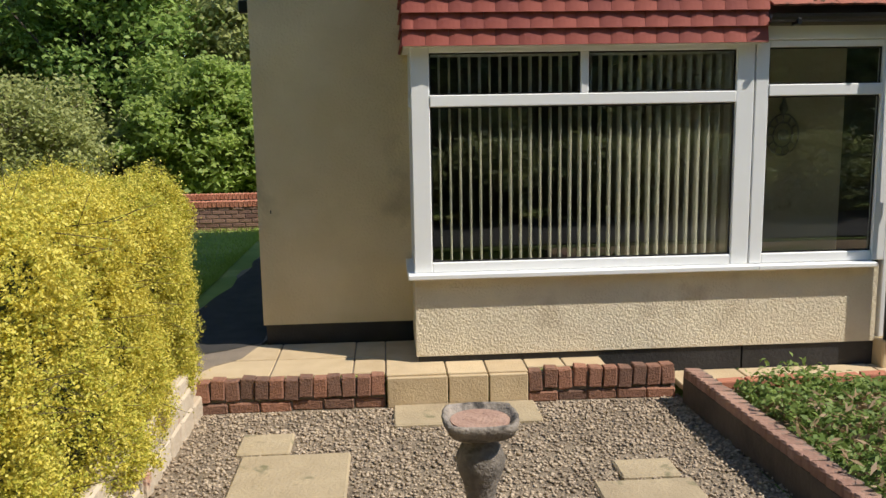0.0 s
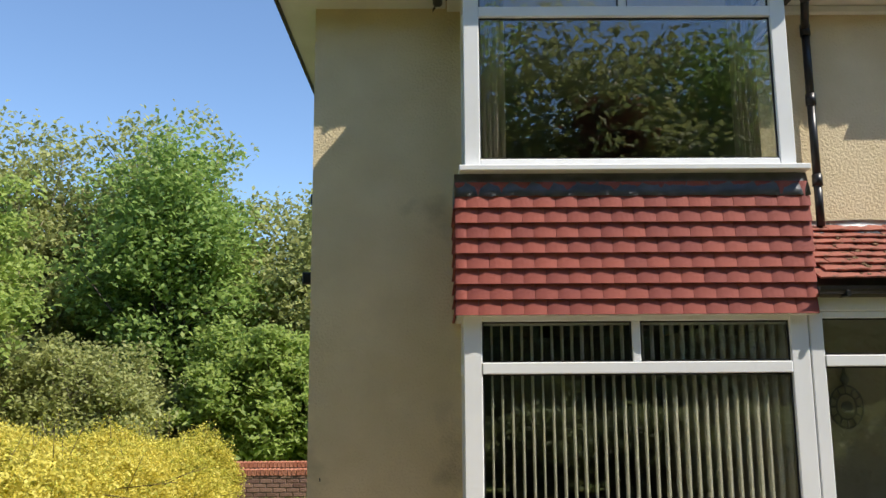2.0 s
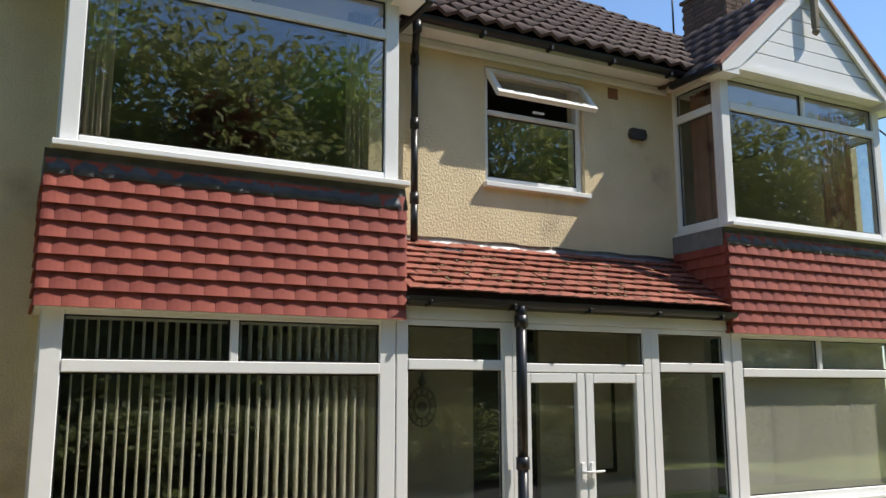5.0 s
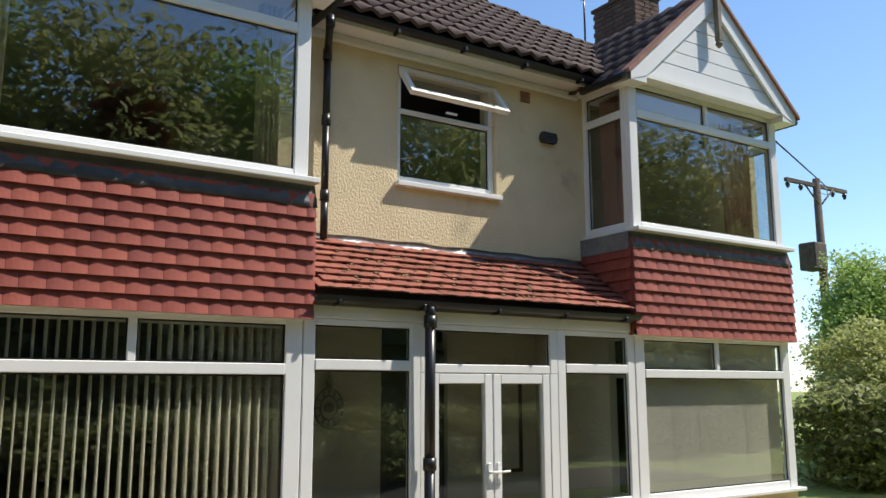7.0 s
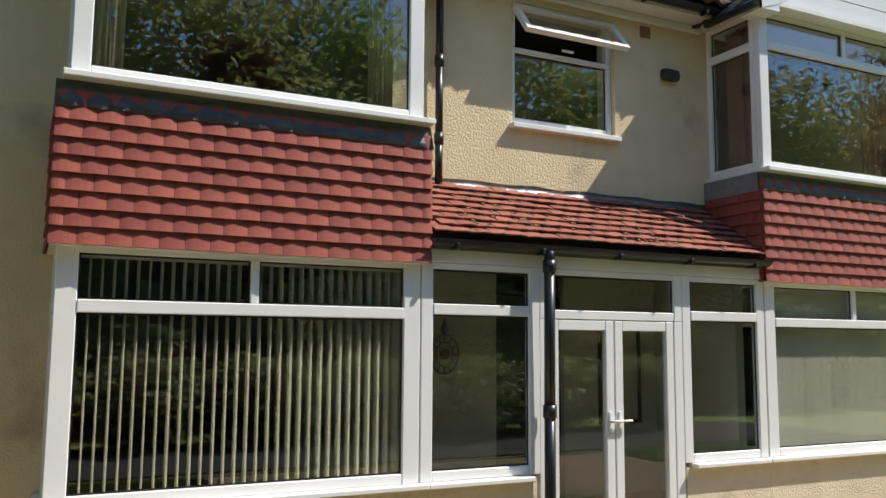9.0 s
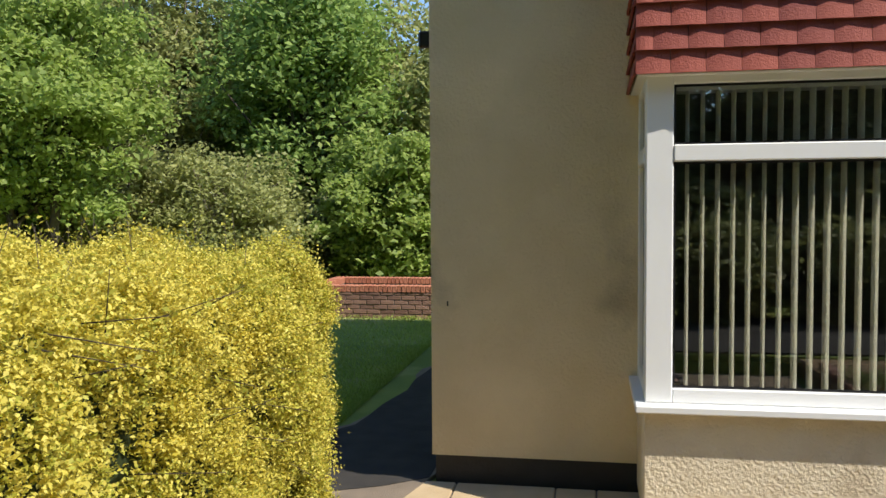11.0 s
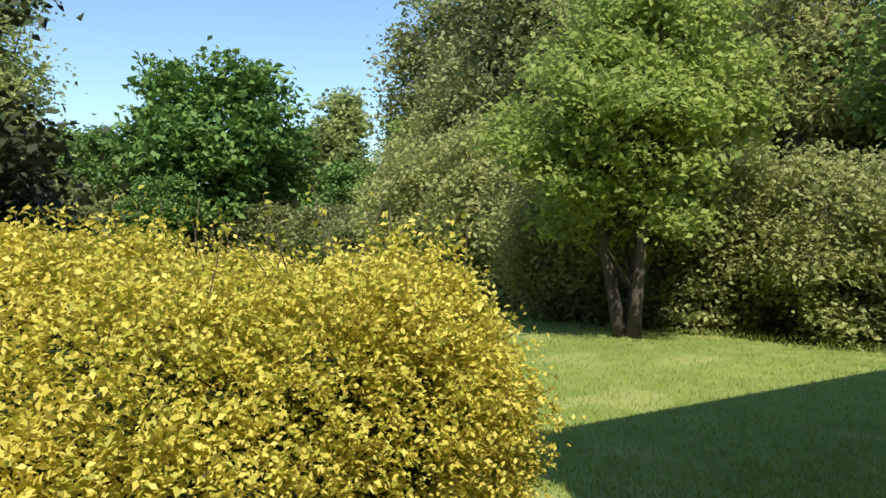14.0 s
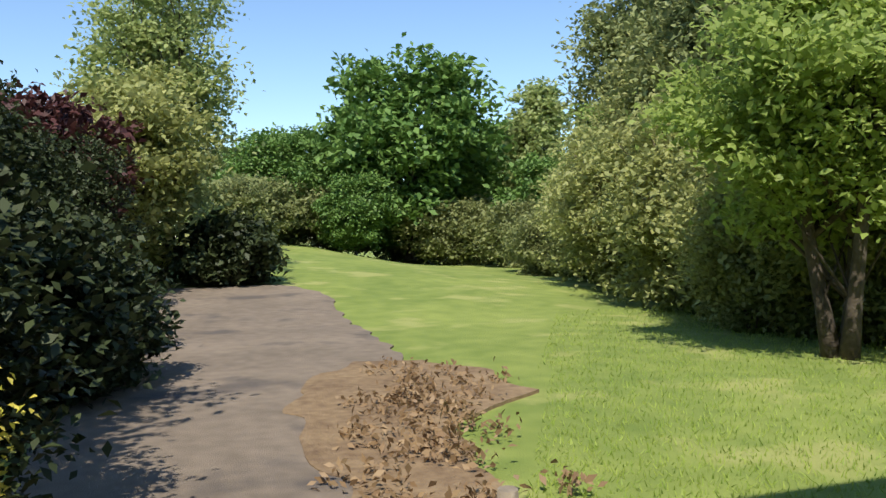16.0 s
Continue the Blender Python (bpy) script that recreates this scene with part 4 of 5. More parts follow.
# ---- main roof ----
def main_roof():
    ridge_z, eave_z, ye0, ye1, yr = 7.50, 5.16, 6.40, 12.40, 9.40
    xe0, xe1 = -1.05, 9.80
    run = yr - ye0
    t = thing("main_roof", (4.86, yr, eave_z), "hipped roof of dark brown interlocking concrete tiles", "roof", kind="structure")
    deck = bmesh.new()
    v = [deck.verts.new(p) for p in ((xe0, ye0, eave_z - 0.02), (xe1, ye0, eave_z - 0.02), (xe1, ye1, eave_z - 0.02), (xe0, ye1, eave_z - 0.02), (xe0 + run, yr, ridge_z - 0.03), (xe1 - run, yr, ridge_z - 0.03))]
    for f in ((0, 1, 5, 4), (1, 2, 5), (2, 3, 4, 5), (3, 0, 4)):
        deck.faces.new([v[i] for i in f])
    put("roof_deck", mesh_of(deck), CONCTILE, t)
    tiles = bmesh.new()
    rows, gauge, wide = 12, run / 12, 0.205
    nrm = Vector((0, -(ridge_z - eave_z), run)).normalized()
    for r in range(rows):
        ya, yb = ye0 + r * gauge - 0.03, ye0 + (r + 1) * gauge
        za, zb = eave_z + (ya - ye0) / run * (ridge_z - eave_z), eave_z + (yb - ye0) / run * (ridge_z - eave_z)
        x0, x1 = xe0 + r * gauge, xe1 - (r + 0.5) * gauge
        n = int((x1 - x0) / wide)
        for c in range(n):
            prev = None
            for q in range(5):
                f = q / 4
                h = 0.05 * math.sin(f * math.pi) ** 2
                x = x0 + (c + f) * wide
                a = Vector((x, ya, za)) + nrm * (h + 0.035)
                b = Vector((x, yb, zb)) + nrm * h
                d = a - nrm * 0.035
                vv = [tiles.verts.new(a), tiles.verts.new(b), tiles.verts.new(d)]
                if prev:
                    tiles.faces.new((prev[0], vv[0], vv[1], prev[1])).smooth = True
                    tiles.faces.new((prev[2], vv[2], vv[0], prev[0]))
                prev = vv
    tagged(put("roof_tiles", mesh_of(tiles), CONCTILE, t, "dark brown interlocking tiles"), kind="stuff")
    rd = bmesh.new()
    x = xe0 + run
    while x < xe1 - run:
        tube([(x, yr, ridge_z - 0.02), (x + 0.44, yr, ridge_z - 0.015)], [0.12, 0.115], 10, rd)
        x += 0.45
    put("ridge_tiles", mesh_of(rd), RIDGE, t, "rounded ridge tiles")
    box("fascia", 3.12, 6.6, 6.46, 6.485, 5.04, 5.17, SOFFIT, t)
    box("fascia", -1.02, 0.42, 6.46, 6.485, 5.04, 5.17, SOFFIT, t)
    box("fascia", -1.03, -1.005, 6.46, 12.3, 5.04, 5.17, PIPE, t)
    box("soffit", -1.0, 0.42, 6.485, Y_WALL, 5.06, 5.08, SOFFIT, t)
    box("soffit", 3.15, 6.6, 6.485, Y_WALL, 5.06, 5.08, SOFFIT, t)
    box("soffit", -1.0, X_LEFT, Y_WALL, 12.3, 5.06, 5.08, SOFFIT, t)
    box("coving", 3.15, 6.6, Y_WALL - 0.05, Y_WALL, 4.98, 5.06, SOFFIT, t, bevel=0.015)


main_roof()


def chimney():
    x0, x1, y0, y1, z0, z1 = 9.77, 10.32, 8.75, 9.70, -0.1, 8.02
    t = thing("chimney", ((x0 + x1) / 2, (y0 + y1) / 2, z0), "dark brick chimney stack with two clay pots", "chimney")
    box("stack_core", x0 + 0.012, x1 - 0.012, y0 + 0.012, y1 - 0.012, z0, z1, MORTAR, t)
    me = mesh_of(box_bm(-0.105, 0.105, 0, 0.03, 0, 0.065))
    me.materials.append(CHIMBRICK)
    zc, r = 6.6, 0
    while zc < z1 - 0.05:
        for i in range(3):
            ob = put("brick", me, None, t, world=False)
            x = x0 + 0.1 + i * 0.225 - (0.11 if r % 2 else 0)
            if x < x0 + 0.09:
                x = x0 + 0.105
            ob.matrix_local = Matrix.Translation(-t.location) @ pose(min(x, x1 - 0.105), y0, zc)
        for i in range(4):
            ob = put("brick", me, None, t, world=False)
            y = y0 + 0.12 + i * 0.225 + (0.05 if r % 2 else 0)
            ob.matrix_local = Matrix.Translation(-t.location) @ pose(x0, y, zc, 0, 0, -90)
        zc += 0.076
        r += 1
    box("cap", x0 - 0.03, x1 + 0.03, y0 - 0.03, y1 + 0.03, z1 - 0.01, z1 + 0.05, CHIMBRICK, t, bevel=0.01)
    for y, h in ((9.0, 0.36), (9.45, 0.28)):
        b = bmesh.new()
        cx = (x0 + x1) / 2
        tube([(cx, y, z1 + 0.05), (cx, y, z1 + 0.05 + h * 0.8), (cx, y, z1 + 0.05 + h * 0.82), (cx, y, z1 + 0.05 + h)], [0.13, 0.11, 0.14, 0.14], 14, b)
        put("pot", mesh_of(b), CHIMBRICK, t, "dark clay chimney pot")
    cage = bmesh.new()
    for k in range(6):
        a = math.pi * k / 6
        pts = [(10.045 + 0.13 * math.cos(a) * math.cos(u), 9.0 + 0.13 * math.sin(a) * math.cos(u), z1 + 0.41 + 0.16 * math.sin(u)) for u in [math.pi * i / 8 for i in range(9)]]
        tube(pts, [0.005] * 9, 4, cage)
    put("wire_cowl", mesh_of(cage), METAL, t, "wire bird guard")


chimney()


def aerial():
    t = thing("tv_aerial", (9.62, 9.75, 7.3), "thin metal television aerial on a mast beside the chimney", "aerial")
    b = bmesh.new()
    tube([(9.62, 9.75, 7.2), (9.62, 9.75, 8.55)], [0.018, 0.015], 6, b)
    put("mast", mesh_of(b), PIPE, t)
    b = bmesh.new()
    tube([(9.40, 9.6, 8.42), (9.95, 9.95, 8.42)], [0.01, 0.01], 5, b)
    put("boom", mesh_of(b), METAL, t)
    for i in range(7):
        f = i / 6
        x, y = 9.42 + 0.5 * f, 9.61 + 0.32 * f
        b = bmesh.new()
        tube([(x + 0.09, y - 0.14, 8.42), (x - 0.09, y + 0.14, 8.42)], [0.005, 0.005], 4, b)
        put("rod", mesh_of(b), METAL, t)


aerial()


# ---- inside the porch ----
def wall_clock():
    t = thing("wall_clock", (3.97, 7.48, 1.72), "grey metal sunburst wall clock on the cream wall", "clock")
    b = bmesh.new()
    for r in (0.15, 0.09):
        pts = [(3.97 + r * math.cos(a), 7.48, 1.62 + r * 1.25 * math.sin(a)) for a in [2 * math.pi * i / 20 for i in range(21)]]
        tube(pts, [0.009] * 21, 5, b)
    for i in range(12):
        a = 2 * math.pi * i / 12
        tube([(3.97 + 0.09 * math.cos(a), 7.48, 1.62 + 0.112 * math.sin(a)), (3.97 + 0.15 * math.cos(a), 7.48, 1.62 + 0.187 * math.sin(a))], [0.008, 0.008], 4, b)
    put("ring", mesh_of(b), METAL, t)
    b = bmesh.new()
    tube([(3.97, 7.485, 1.62), (3.97, 7.465, 1.62)], [0.05, 0.05], 14, b)
    put("dial", mesh_of(b), METAL, t)
    b = bmesh.new()
    tube([(3.97, 7.48, 1.81), (3.97, 7.48, 1.86), (3.97, 7.48, 1.91), (3.97, 7.48, 1.96)], [0.02, 0.045, 0.02, 0.012], 8, b)
    put("hanger", mesh_of(b), METAL, t)


wall_clock()
# dark panel fills the inner doorway, its colour stands for the unlit opening
tagged(box("door_opening_panel", 4.56, 5.34, 7.54, 7.58, 0.17, 2.2, DOOR, bevel=0.01), "dark panel standing in for the unlit inner door opening", "door")
mirror_frame = thing("wall_mirror", (6.05, 7.49, 1.1), "dark-framed tall panel on the porch wall", "mirror")
for a, b, c, d in ((5.78, 5.82, 0.9, 2.05), (6.28, 6.32, 0.9, 2.05), (5.82, 6.28, 0.9, 0.94), (5.82, 6.28, 2.01, 2.05)):
    box("frame", a, b, 7.465, 7.50, c, d, DOOR, mirror_frame)
box("panel", 5.82, 6.28, 7.48, 7.499, 0.94, 2.01, INWALL, mirror_frame)


# ---- front garden ----
def brick_mesh(w, d, h, mat, seed=0):
    bm = box_bm(-w / 2, w / 2, 0, d, 0, h, 0.008)
    rng = random.Random(seed)
    for v in bm.verts:
        v.co += Vector((rng.uniform(-1, 1), rng.uniform(-1, 1), rng.uniform(-1, 1))) * 0.004
    me = mesh_of(bm, "brick")
    me.materials.append(mat)
    return me


def edging(x0, x1, label):
    """Upright bricks over a flat course, holding the patio above the gravel."""
    t = thing("brick_edging", ((x0 + x1) / 2, 5.85, -0.25), label, "edging", kind="structure")
    box("mortar_bed", x0, x1, 5.80, 5.92, -0.27, -0.03, MORTAR, t)
    tall, flat = [brick_mesh(0.098, 0.10, 0.15, BRICK, i) for i in range(3)], brick_mesh(0.215, 0.10, 0.075, BRICK, 9)
    rng = random.Random(4)
    n = round((x1 - x0) / 0.107)
    for i in range(n):
        ob = put("brick", tall[i % 3], None, t, world=False)
        ob.matrix_local = Matrix.Translation(-t.location) @ pose(x0 + (i + 0.5) * (x1 - x0) / n, 5.775 + rng.uniform(-0.012, 0.012), -0.145 + rng.uniform(-0.01, 0.012), rng.uniform(-3, 3), rng.uniform(-4, 4), rng.uniform(-3, 3))
    n = round((x1 - x0) / 0.23)
    for i in range(n):
        ob = put("brick", flat, None, t, world=False)
        ob.matrix_local = Matrix.Translation(-t.location) @ pose(x0 + (i + 0.5) * (x1 - x0) / n, 5.785 + rng.uniform(-0.01, 0.01), -0.235 + rng.uniform(-0.006, 0.006), 0, rng.uniform(-2, 2), rng.uniform(-2, 2))


edging(-1.06, 0.285, "weathered red-brown upright brick edging by the gravel")
edging(1.325, 2.42, "weathered red-brown upright brick edging by the gravel")


def patio():
    t = thing("patio", (1.0, 6.3, -0.03), "buff stone paving slabs along the house front", "paving", kind="structure")
    box("mortar_bed", -1.15, 1.93, 5.90, 6.75, -0.2, -0.012, MORTAR, t)
    box("mortar_bed", 2.58, 9.6, 5.36, 6.08, -0.3, -0.145, MORTAR, t)
    rng = random.Random(8)
    xs = [-1.12, -0.55, 0.05, 0.29, 0.735, 1.03, 1.33, 1.62, 1.93, 2.45, 3.0, 3.6, 4.05, 4.6, 5.2, 5.8, 6.4, 7.0, 7.6, 8.2, 8.8, 9.4]
    for i, (a, b) in enumerate(zip(xs, xs[1:])):
        front = 5.80 if 0.28 < a < 1.3 else (5.89 if a < 2.4 else 5.36)
        drop = -0.135 if a > 1.9 else 0.0
        if 1.9 < a < 2.4:
            front = 5.93
        for c, d in ((front, 5.72), (5.725, 6.08)) if a > 2.4 else ((front, 6.30), (6.31, 6.74)):
            if drop and d > 6.08:
                if c > 6.08:
                    continue
                d = 6.08
            ob = put("slab", mesh_of(box_bm(a + 0.005, b - 0.005, c, d, drop - 0.045, drop + rng.uniform(-0.002, 0.004), 0.006)), SLAB, t)
    for a, b in ((0.30, 0.735), (0.745, 1.03), (1.04, 1.32)):
        put("slab", mesh_of(box_bm(a, b, 5.762, 5.797, -0.235, -0.012, 0.006)), SLAB, t)


patio()
for a, b, c, d in ((0.34, 1.36, 5.36, 5.755), (-0.65, -0.31, 4.97, 5.29), (-0.60, 0.07, 4.30, 4.93), (1.63, 1.98, 4.40, 4.64), (1.45, 2.02, 3.85, 4.36), (-0.6, 0.1, 3.2, 3.9), (-0.35, 0.35, 2.0, 2.7), (0.0, 0.7, 0.8, 1.5)):
    ob = box("stepping_stone", a, b, c, d, -0.26, -0.208, PAVER, bevel=0.012)
    tagged(ob, "weathered buff stepping stone set in the gravel", "paver", "stepping stones")


def retaining_wall():
    t = thing("retaining_wall", (2.5, 3.6, -0.25), "low brick retaining wall between the gravel and the planted bed", "garden wall", kind="structure")
    turn = -2.6
    base = pose(2.425, 5.64, 0, 0, 0, 180 - turn)
    local = Matrix.Translation(-t.location)
    core = box("wall_core", -0.115, 0.0, 0.0, 4.6, -0.3, -0.045, DARKWALL)
    core.data.transform(base)
    core.parent = t
    core.location = -t.location
    top = brick_mesh(0.068, 0.125, 0.075, WALLTOP, 2)
    rng = random.Random(21)
    for i in range(60):
        ob = put("brick", top, None, t, world=False)
        ob.matrix_local = local @ base @ pose(0.005, 0.04 + i * 0.0755, -0.048 + rng.uniform(-0.004, 0.004), 0, rng.uniform(-2, 2), 90 + rng.uniform(-3, 3))


retaining_wall()
bed = tagged(box("planted_bed", 2.56, 9.0, 0.58, 5.33, -0.4, -0.035, SOIL), "dark soil of the planted bed", "soil", kind="structure")
edge_me = brick_mesh(0.19, 0.09, 0.10, COPING, 4)
edge_t = thing("bed_edging", (4.0, 5.32, -0.08), "orange brick edging along the planted bed", "edging", kind="structure")
for i in range(14):
    ob = put("brick", edge_me, None, edge_t, world=False)
    ob.matrix_local = pose(2.66 + i * 0.205 - 4.0, 0, 0.0 + 0.006 * (i % 3), 0, (i * 37 % 7) - 3, (i * 53 % 9) - 4)


def weeds():
    rng = np.random.default_rng(31)
    n = 38000
    x = 2.62 + rng.uniform(0, 1, n) * 3.2
    y = 5.25 - rng.uniform(0, 1, n) ** 1.2 * 3.4
    lump = 0.10 + 0.10 * np.sin(x * 5.3 + y * 2.1) * np.cos(y * 6.7 - x) + 0.05 * rng.normal(size=n)
    z = -0.03 + np.abs(lump) * rng.uniform(0, 1, n)
    tagged(put("weeds", leaves(np.stack([x, y, z], 1), 0.024, rng, 0.6, 2.2), L_WEED), "low tangled green weeds covering the bed", "weeds", kind="stuff")
    n = 5000
    x = 2.62 + rng.uniform(0, 1, n) * 3.2
    y = 4.9 - rng.uniform(0, 1, n) * 3.0
    z = rng.uniform(-0.02, 0.10, n)
    tagged(put("dry_weeds", leaves(np.stack([x, y, z], 1), 0.02, rng, 0.2, 4.0), L_DEAD), "brown dry stalks among the weeds", "dry weeds", kind="stuff")


weeds()


def gravel():
    rng = np.random.default_rng(12)
    n = 17000
    x = rng.uniform(-1.04, 2.6, n)
    y = 5.74 - rng.uniform(0, 1, n) ** 1.25 * 3.2
    z = -0.232 + rng.uniform(-0.004, 0.008, n)
    s = rng.uniform(0.007, 0.017, n)
    base = np.array([(1, 0, 0), (-1, 0, 0), (0, 1, 0), (0, -1, 0), (0, 0, 1), (0, 0, -1)], dtype=float)
    q = base[None] * s[:, None, None] * rng.uniform(0.6, 1.25, (n, 6, 1))
    a = rng.uniform(0, 6.28, n)
    ca, sa = np.cos(a)[:, None], np.sin(a)[:, None]
    vx, vy = q[:, :, 0] * ca * 1.3 - q[:, :, 1] * sa, q[:, :, 0] * sa * 1.3 + q[:, :, 1] * ca
    v = np.stack([vx + x[:, None], vy + y[:, None], q[:, :, 2] * 0.75 + z[:, None]], 2).reshape(-1, 3)
    tri = np.array([(0, 2, 4), (2, 1, 4), (1, 3, 4), (3, 0, 4), (2, 0, 5), (1, 2, 5), (3, 1, 5), (0, 3, 5)])
    f = (tri[None] + 6 * np.arange(n)[:, None, None]).reshape(-1)
    me = bpy.data.meshes.new("gravel")
    me.vertices.add(len(v))
    me.vertices.foreach_set("co", v.astype(np.float32).reshape(-1))
    me.loops.add(len(f))
    me.loops.foreach_set("vertex_index", f.astype(np.int32))
    me.polygons.add(len(f) // 3)
    me.polygons.foreach_set("loop_start", np.arange(0, len(f), 3, dtype=np.int32))
    me.update(calc_edges=True)
    tagged(put("gravel", me, PEBBLE), "loose beige and grey gravel stones", "gravel", kind="stuff")


gravel()


def birdbath():
    x, y = 0.765, 3.9
    t = thing("birdbath", (x, y, -0.235), "weathered stone birdbath with a square-cornered bowl on a baluster pedestal", "birdbath")

    def lathe(profile, sides, squareness=0.0, turn=0.0):
        bm = bmesh.new()
        rings = []
        for r, z in profile:
            ring = []
            for i in range(sides):
                a = 2 * math.pi * i / sides + turn
                k = 1.0 + squareness * (max(abs(math.cos(a)), abs(math.sin(a))) ** -1 - 1)
                k *= 1 + 0.012 * math.sin(i * 3.1 + z * 40)
                ring.append(bm.verts.new((x + r * k * math.cos(a), y + r * k * math.sin(a), z)))
            rings.append(ring)
        for p, q in zip(rings, rings[1:]):
            for i in range(sides):
                bm.faces.new((p[i], p[(i + 1) % sides], q[(i + 1) % sides], q[i])).smooth = True
        bm.faces.new(list(reversed(rings[0])))
        bm.faces.new(rings[-1])
        return bm

    put("base", mesh_of(lathe([(0.15, -0.25), (0.15, -0.19), (0.12, -0.17), (0.105, -0.15)], 24, 0.8)), STONE, t)
    put("pedestal", mesh_of(lathe([(0.10, -0.15), (0.085, -0.11), (0.07, -0.05), (0.085, 0.02), (0.115, 0.10), (0.125, 0.16), (0.10, 0.22), (0.075, 0.25), (0.085, 0.275)], 24)), STONE, t)
    put("bowl", mesh_of(lathe([(0.085, 0.275), (0.13, 0.285), (0.165, 0.31), (0.185, 0.345), (0.19, 0.375), (0.178, 0.382), (0.165, 0.375), (0.15, 0.352), (0.10, 0.34), (0.02, 0.336)], 32, 0.55, 0.35)), STONE, t)
    disc = bmesh.new()
    bmesh.ops.create_circle(disc, cap_ends=True, radius=0.148, segments=28, matrix=Matrix.Translation((x, y, 0.356)))
    bmesh.ops.solidify(disc, geom=disc.faces[:], thickness=0.01)
    put("sediment", mesh_of(disc), BOWL, t, "dry pinkish silt in the bowl")


birdbath()


# ---- golden hedge on its low wall ----
def hedge_wall():
    t = thing("hedge_wall", (-1.1, 3.5, -0.25), "low whitewashed stone wall under the hedge", "garden wall", kind="structure")
    box("wall_core", -1.20, -1.07, 0.4, 5.88, -0.3, 0.13, MORTAR, t)
    rng = random.Random(2)
    y = 5.86
    while y > 1.0:
        w = rng.uniform(0.16, 0.32)
        for k, (z0, z1) in enumerate(((-0.26, -0.09), (-0.085, 0.05), (0.055, 0.15))):
            d = rng.uniform(-0.02, 0.02)
            put("stone", mesh_of(box_bm(-1.215, -1.03 + d, y - w + 0.01 + (0.05 if k == 1 else 0), y - 0.006 + (0.05 if k == 1 else 0), z0, z1, 0.014)), RUBBLE, t)
        y -= w


hedge_wall()


def hedge():
    rng = np.random.default_rng(5)
    x0, x1, y0, y1, z0, z1 = -2.45, -1.02, 2.3, 5.89, 0.02, 1.47
    t = thing("golden_hedge", (-1.8, 3.5, 0.0), "clipped golden privet hedge, yellow outside and lime within", "hedge")
    # solid block, its dark colour stands in for shade between the leaves
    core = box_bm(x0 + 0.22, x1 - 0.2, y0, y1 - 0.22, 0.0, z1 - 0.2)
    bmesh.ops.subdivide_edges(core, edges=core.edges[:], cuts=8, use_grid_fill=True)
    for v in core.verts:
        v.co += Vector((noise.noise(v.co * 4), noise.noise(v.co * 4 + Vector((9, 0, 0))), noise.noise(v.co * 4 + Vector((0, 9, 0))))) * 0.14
    put("shade_core", mesh_of(core), L_DARK, t, "solid dark core standing in for the shade inside the hedge")

    def bulge(u, v):
        return 0.07 * np.sin(u * 3.1 + 1.0) * np.cos(v * 2.7) + 0.045 * np.sin(u * 7.9 + v * 5.3) + 0.03 * np.sin(u * 15 - v * 12)

    def shell(n, deep):
        sets = []
        k = int(n * 0.42)
        y, z = rng.uniform(y0, y1, k), rng.uniform(z0, z1, k)
        corner = np.clip((z - (z1 - 0.3)) / 0.3, 0, 1) ** 2 * 0.22 + np.clip((y - (y1 - 0.35)) / 0.35, 0, 1) ** 2 * 0.2
        sets.append(np.stack([x1 + bulge(y, z) - corner - np.abs(rng.normal(size=k)) * deep, y, z], 1))
        k = int(n * 0.33)
        x, y = rng.uniform(x0, x1, k), rng.uniform(y0, y1, k)
        corner = np.clip((x - (x1 - 0.3)) / 0.3, 0, 1) ** 2 * 0.2 + np.clip((y - (y1 - 0.35)) / 0.35, 0, 1) ** 2 * 0.2
        sets.append(np.stack([x, y, z1 + bulge(x, y) * 1.2 - corner - np.abs(rng.normal(size=k)) * deep], 1))
        k = n - len(sets[0]) - len(sets[1])
        x, z = rng.uniform(x0, x1, k), rng.uniform(z0, z1, k)
        corner = np.clip((z - (z1 - 0.3)) / 0.3, 0, 1) ** 2 * 0.2 + np.clip((x - (x1 - 0.35)) / 0.35, 0, 1) ** 2 * 0.2
        sets.append(np.stack([x, y1 + bulge(x, z) * 1.2 - corner - np.abs(rng.normal(size=k)) * deep, z], 1))
        p = np.concatenate(sets)
        keep = np.sin(p[:, 0] * 11 + p[:, 1] * 9) * np.cos(p[:, 2] * 12 + p[:, 1] * 5) > -0.82 + 0.5 * rng.uniform(0, 1, len(p)) - 0.35
        # leaves gather along short sprigs, with shaded gaps between them
        per = 16
        c = p[keep]
        c = np.repeat(c[rng.permutation(len(c))[: len(c) // per]], per, axis=0)
        way = np.repeat(rng.normal(size=(len(c) // per, 3)) * np.array([0.03, 0.03, 0.022]) + np.array([0.006, 0.006, 0.016]), per, axis=0)
        return c + way * rng.uniform(-1.0, 1.0, (len(c), 1)) + rng.normal(size=c.shape) * 0.009

    gold = shell(240000, 0.06)
    lime_here = (gold[:, 2] < 0.75 + 0.25 * np.sin(gold[:, 1] * 2.1)) & (rng.uniform(0, 1, len(gold)) < 0.4) | (gold[:, 1] > 4.9) & (rng.uniform(0, 1, len(gold)) < 0.7)
    near = gold[gold[:, 1] > 4.2]
    near = near + rng.normal(size=near.shape) * 0.02
    far_gold = gold[~lime_here]
    put("gold_leaves", leaves(far_gold[far_gold[:, 1] < 4.3], 0.0118, rng, 0.3, 1.6), L_GOLD, t, "golden yellow leaves")
    put("tip_leaves", leaves(np.concatenate([far_gold[far_gold[:, 1] >= 4.3], near]), 0.0092, rng, 0.3, 1.7), L_GOLD, t, "small yellow leaves at the hedge end")
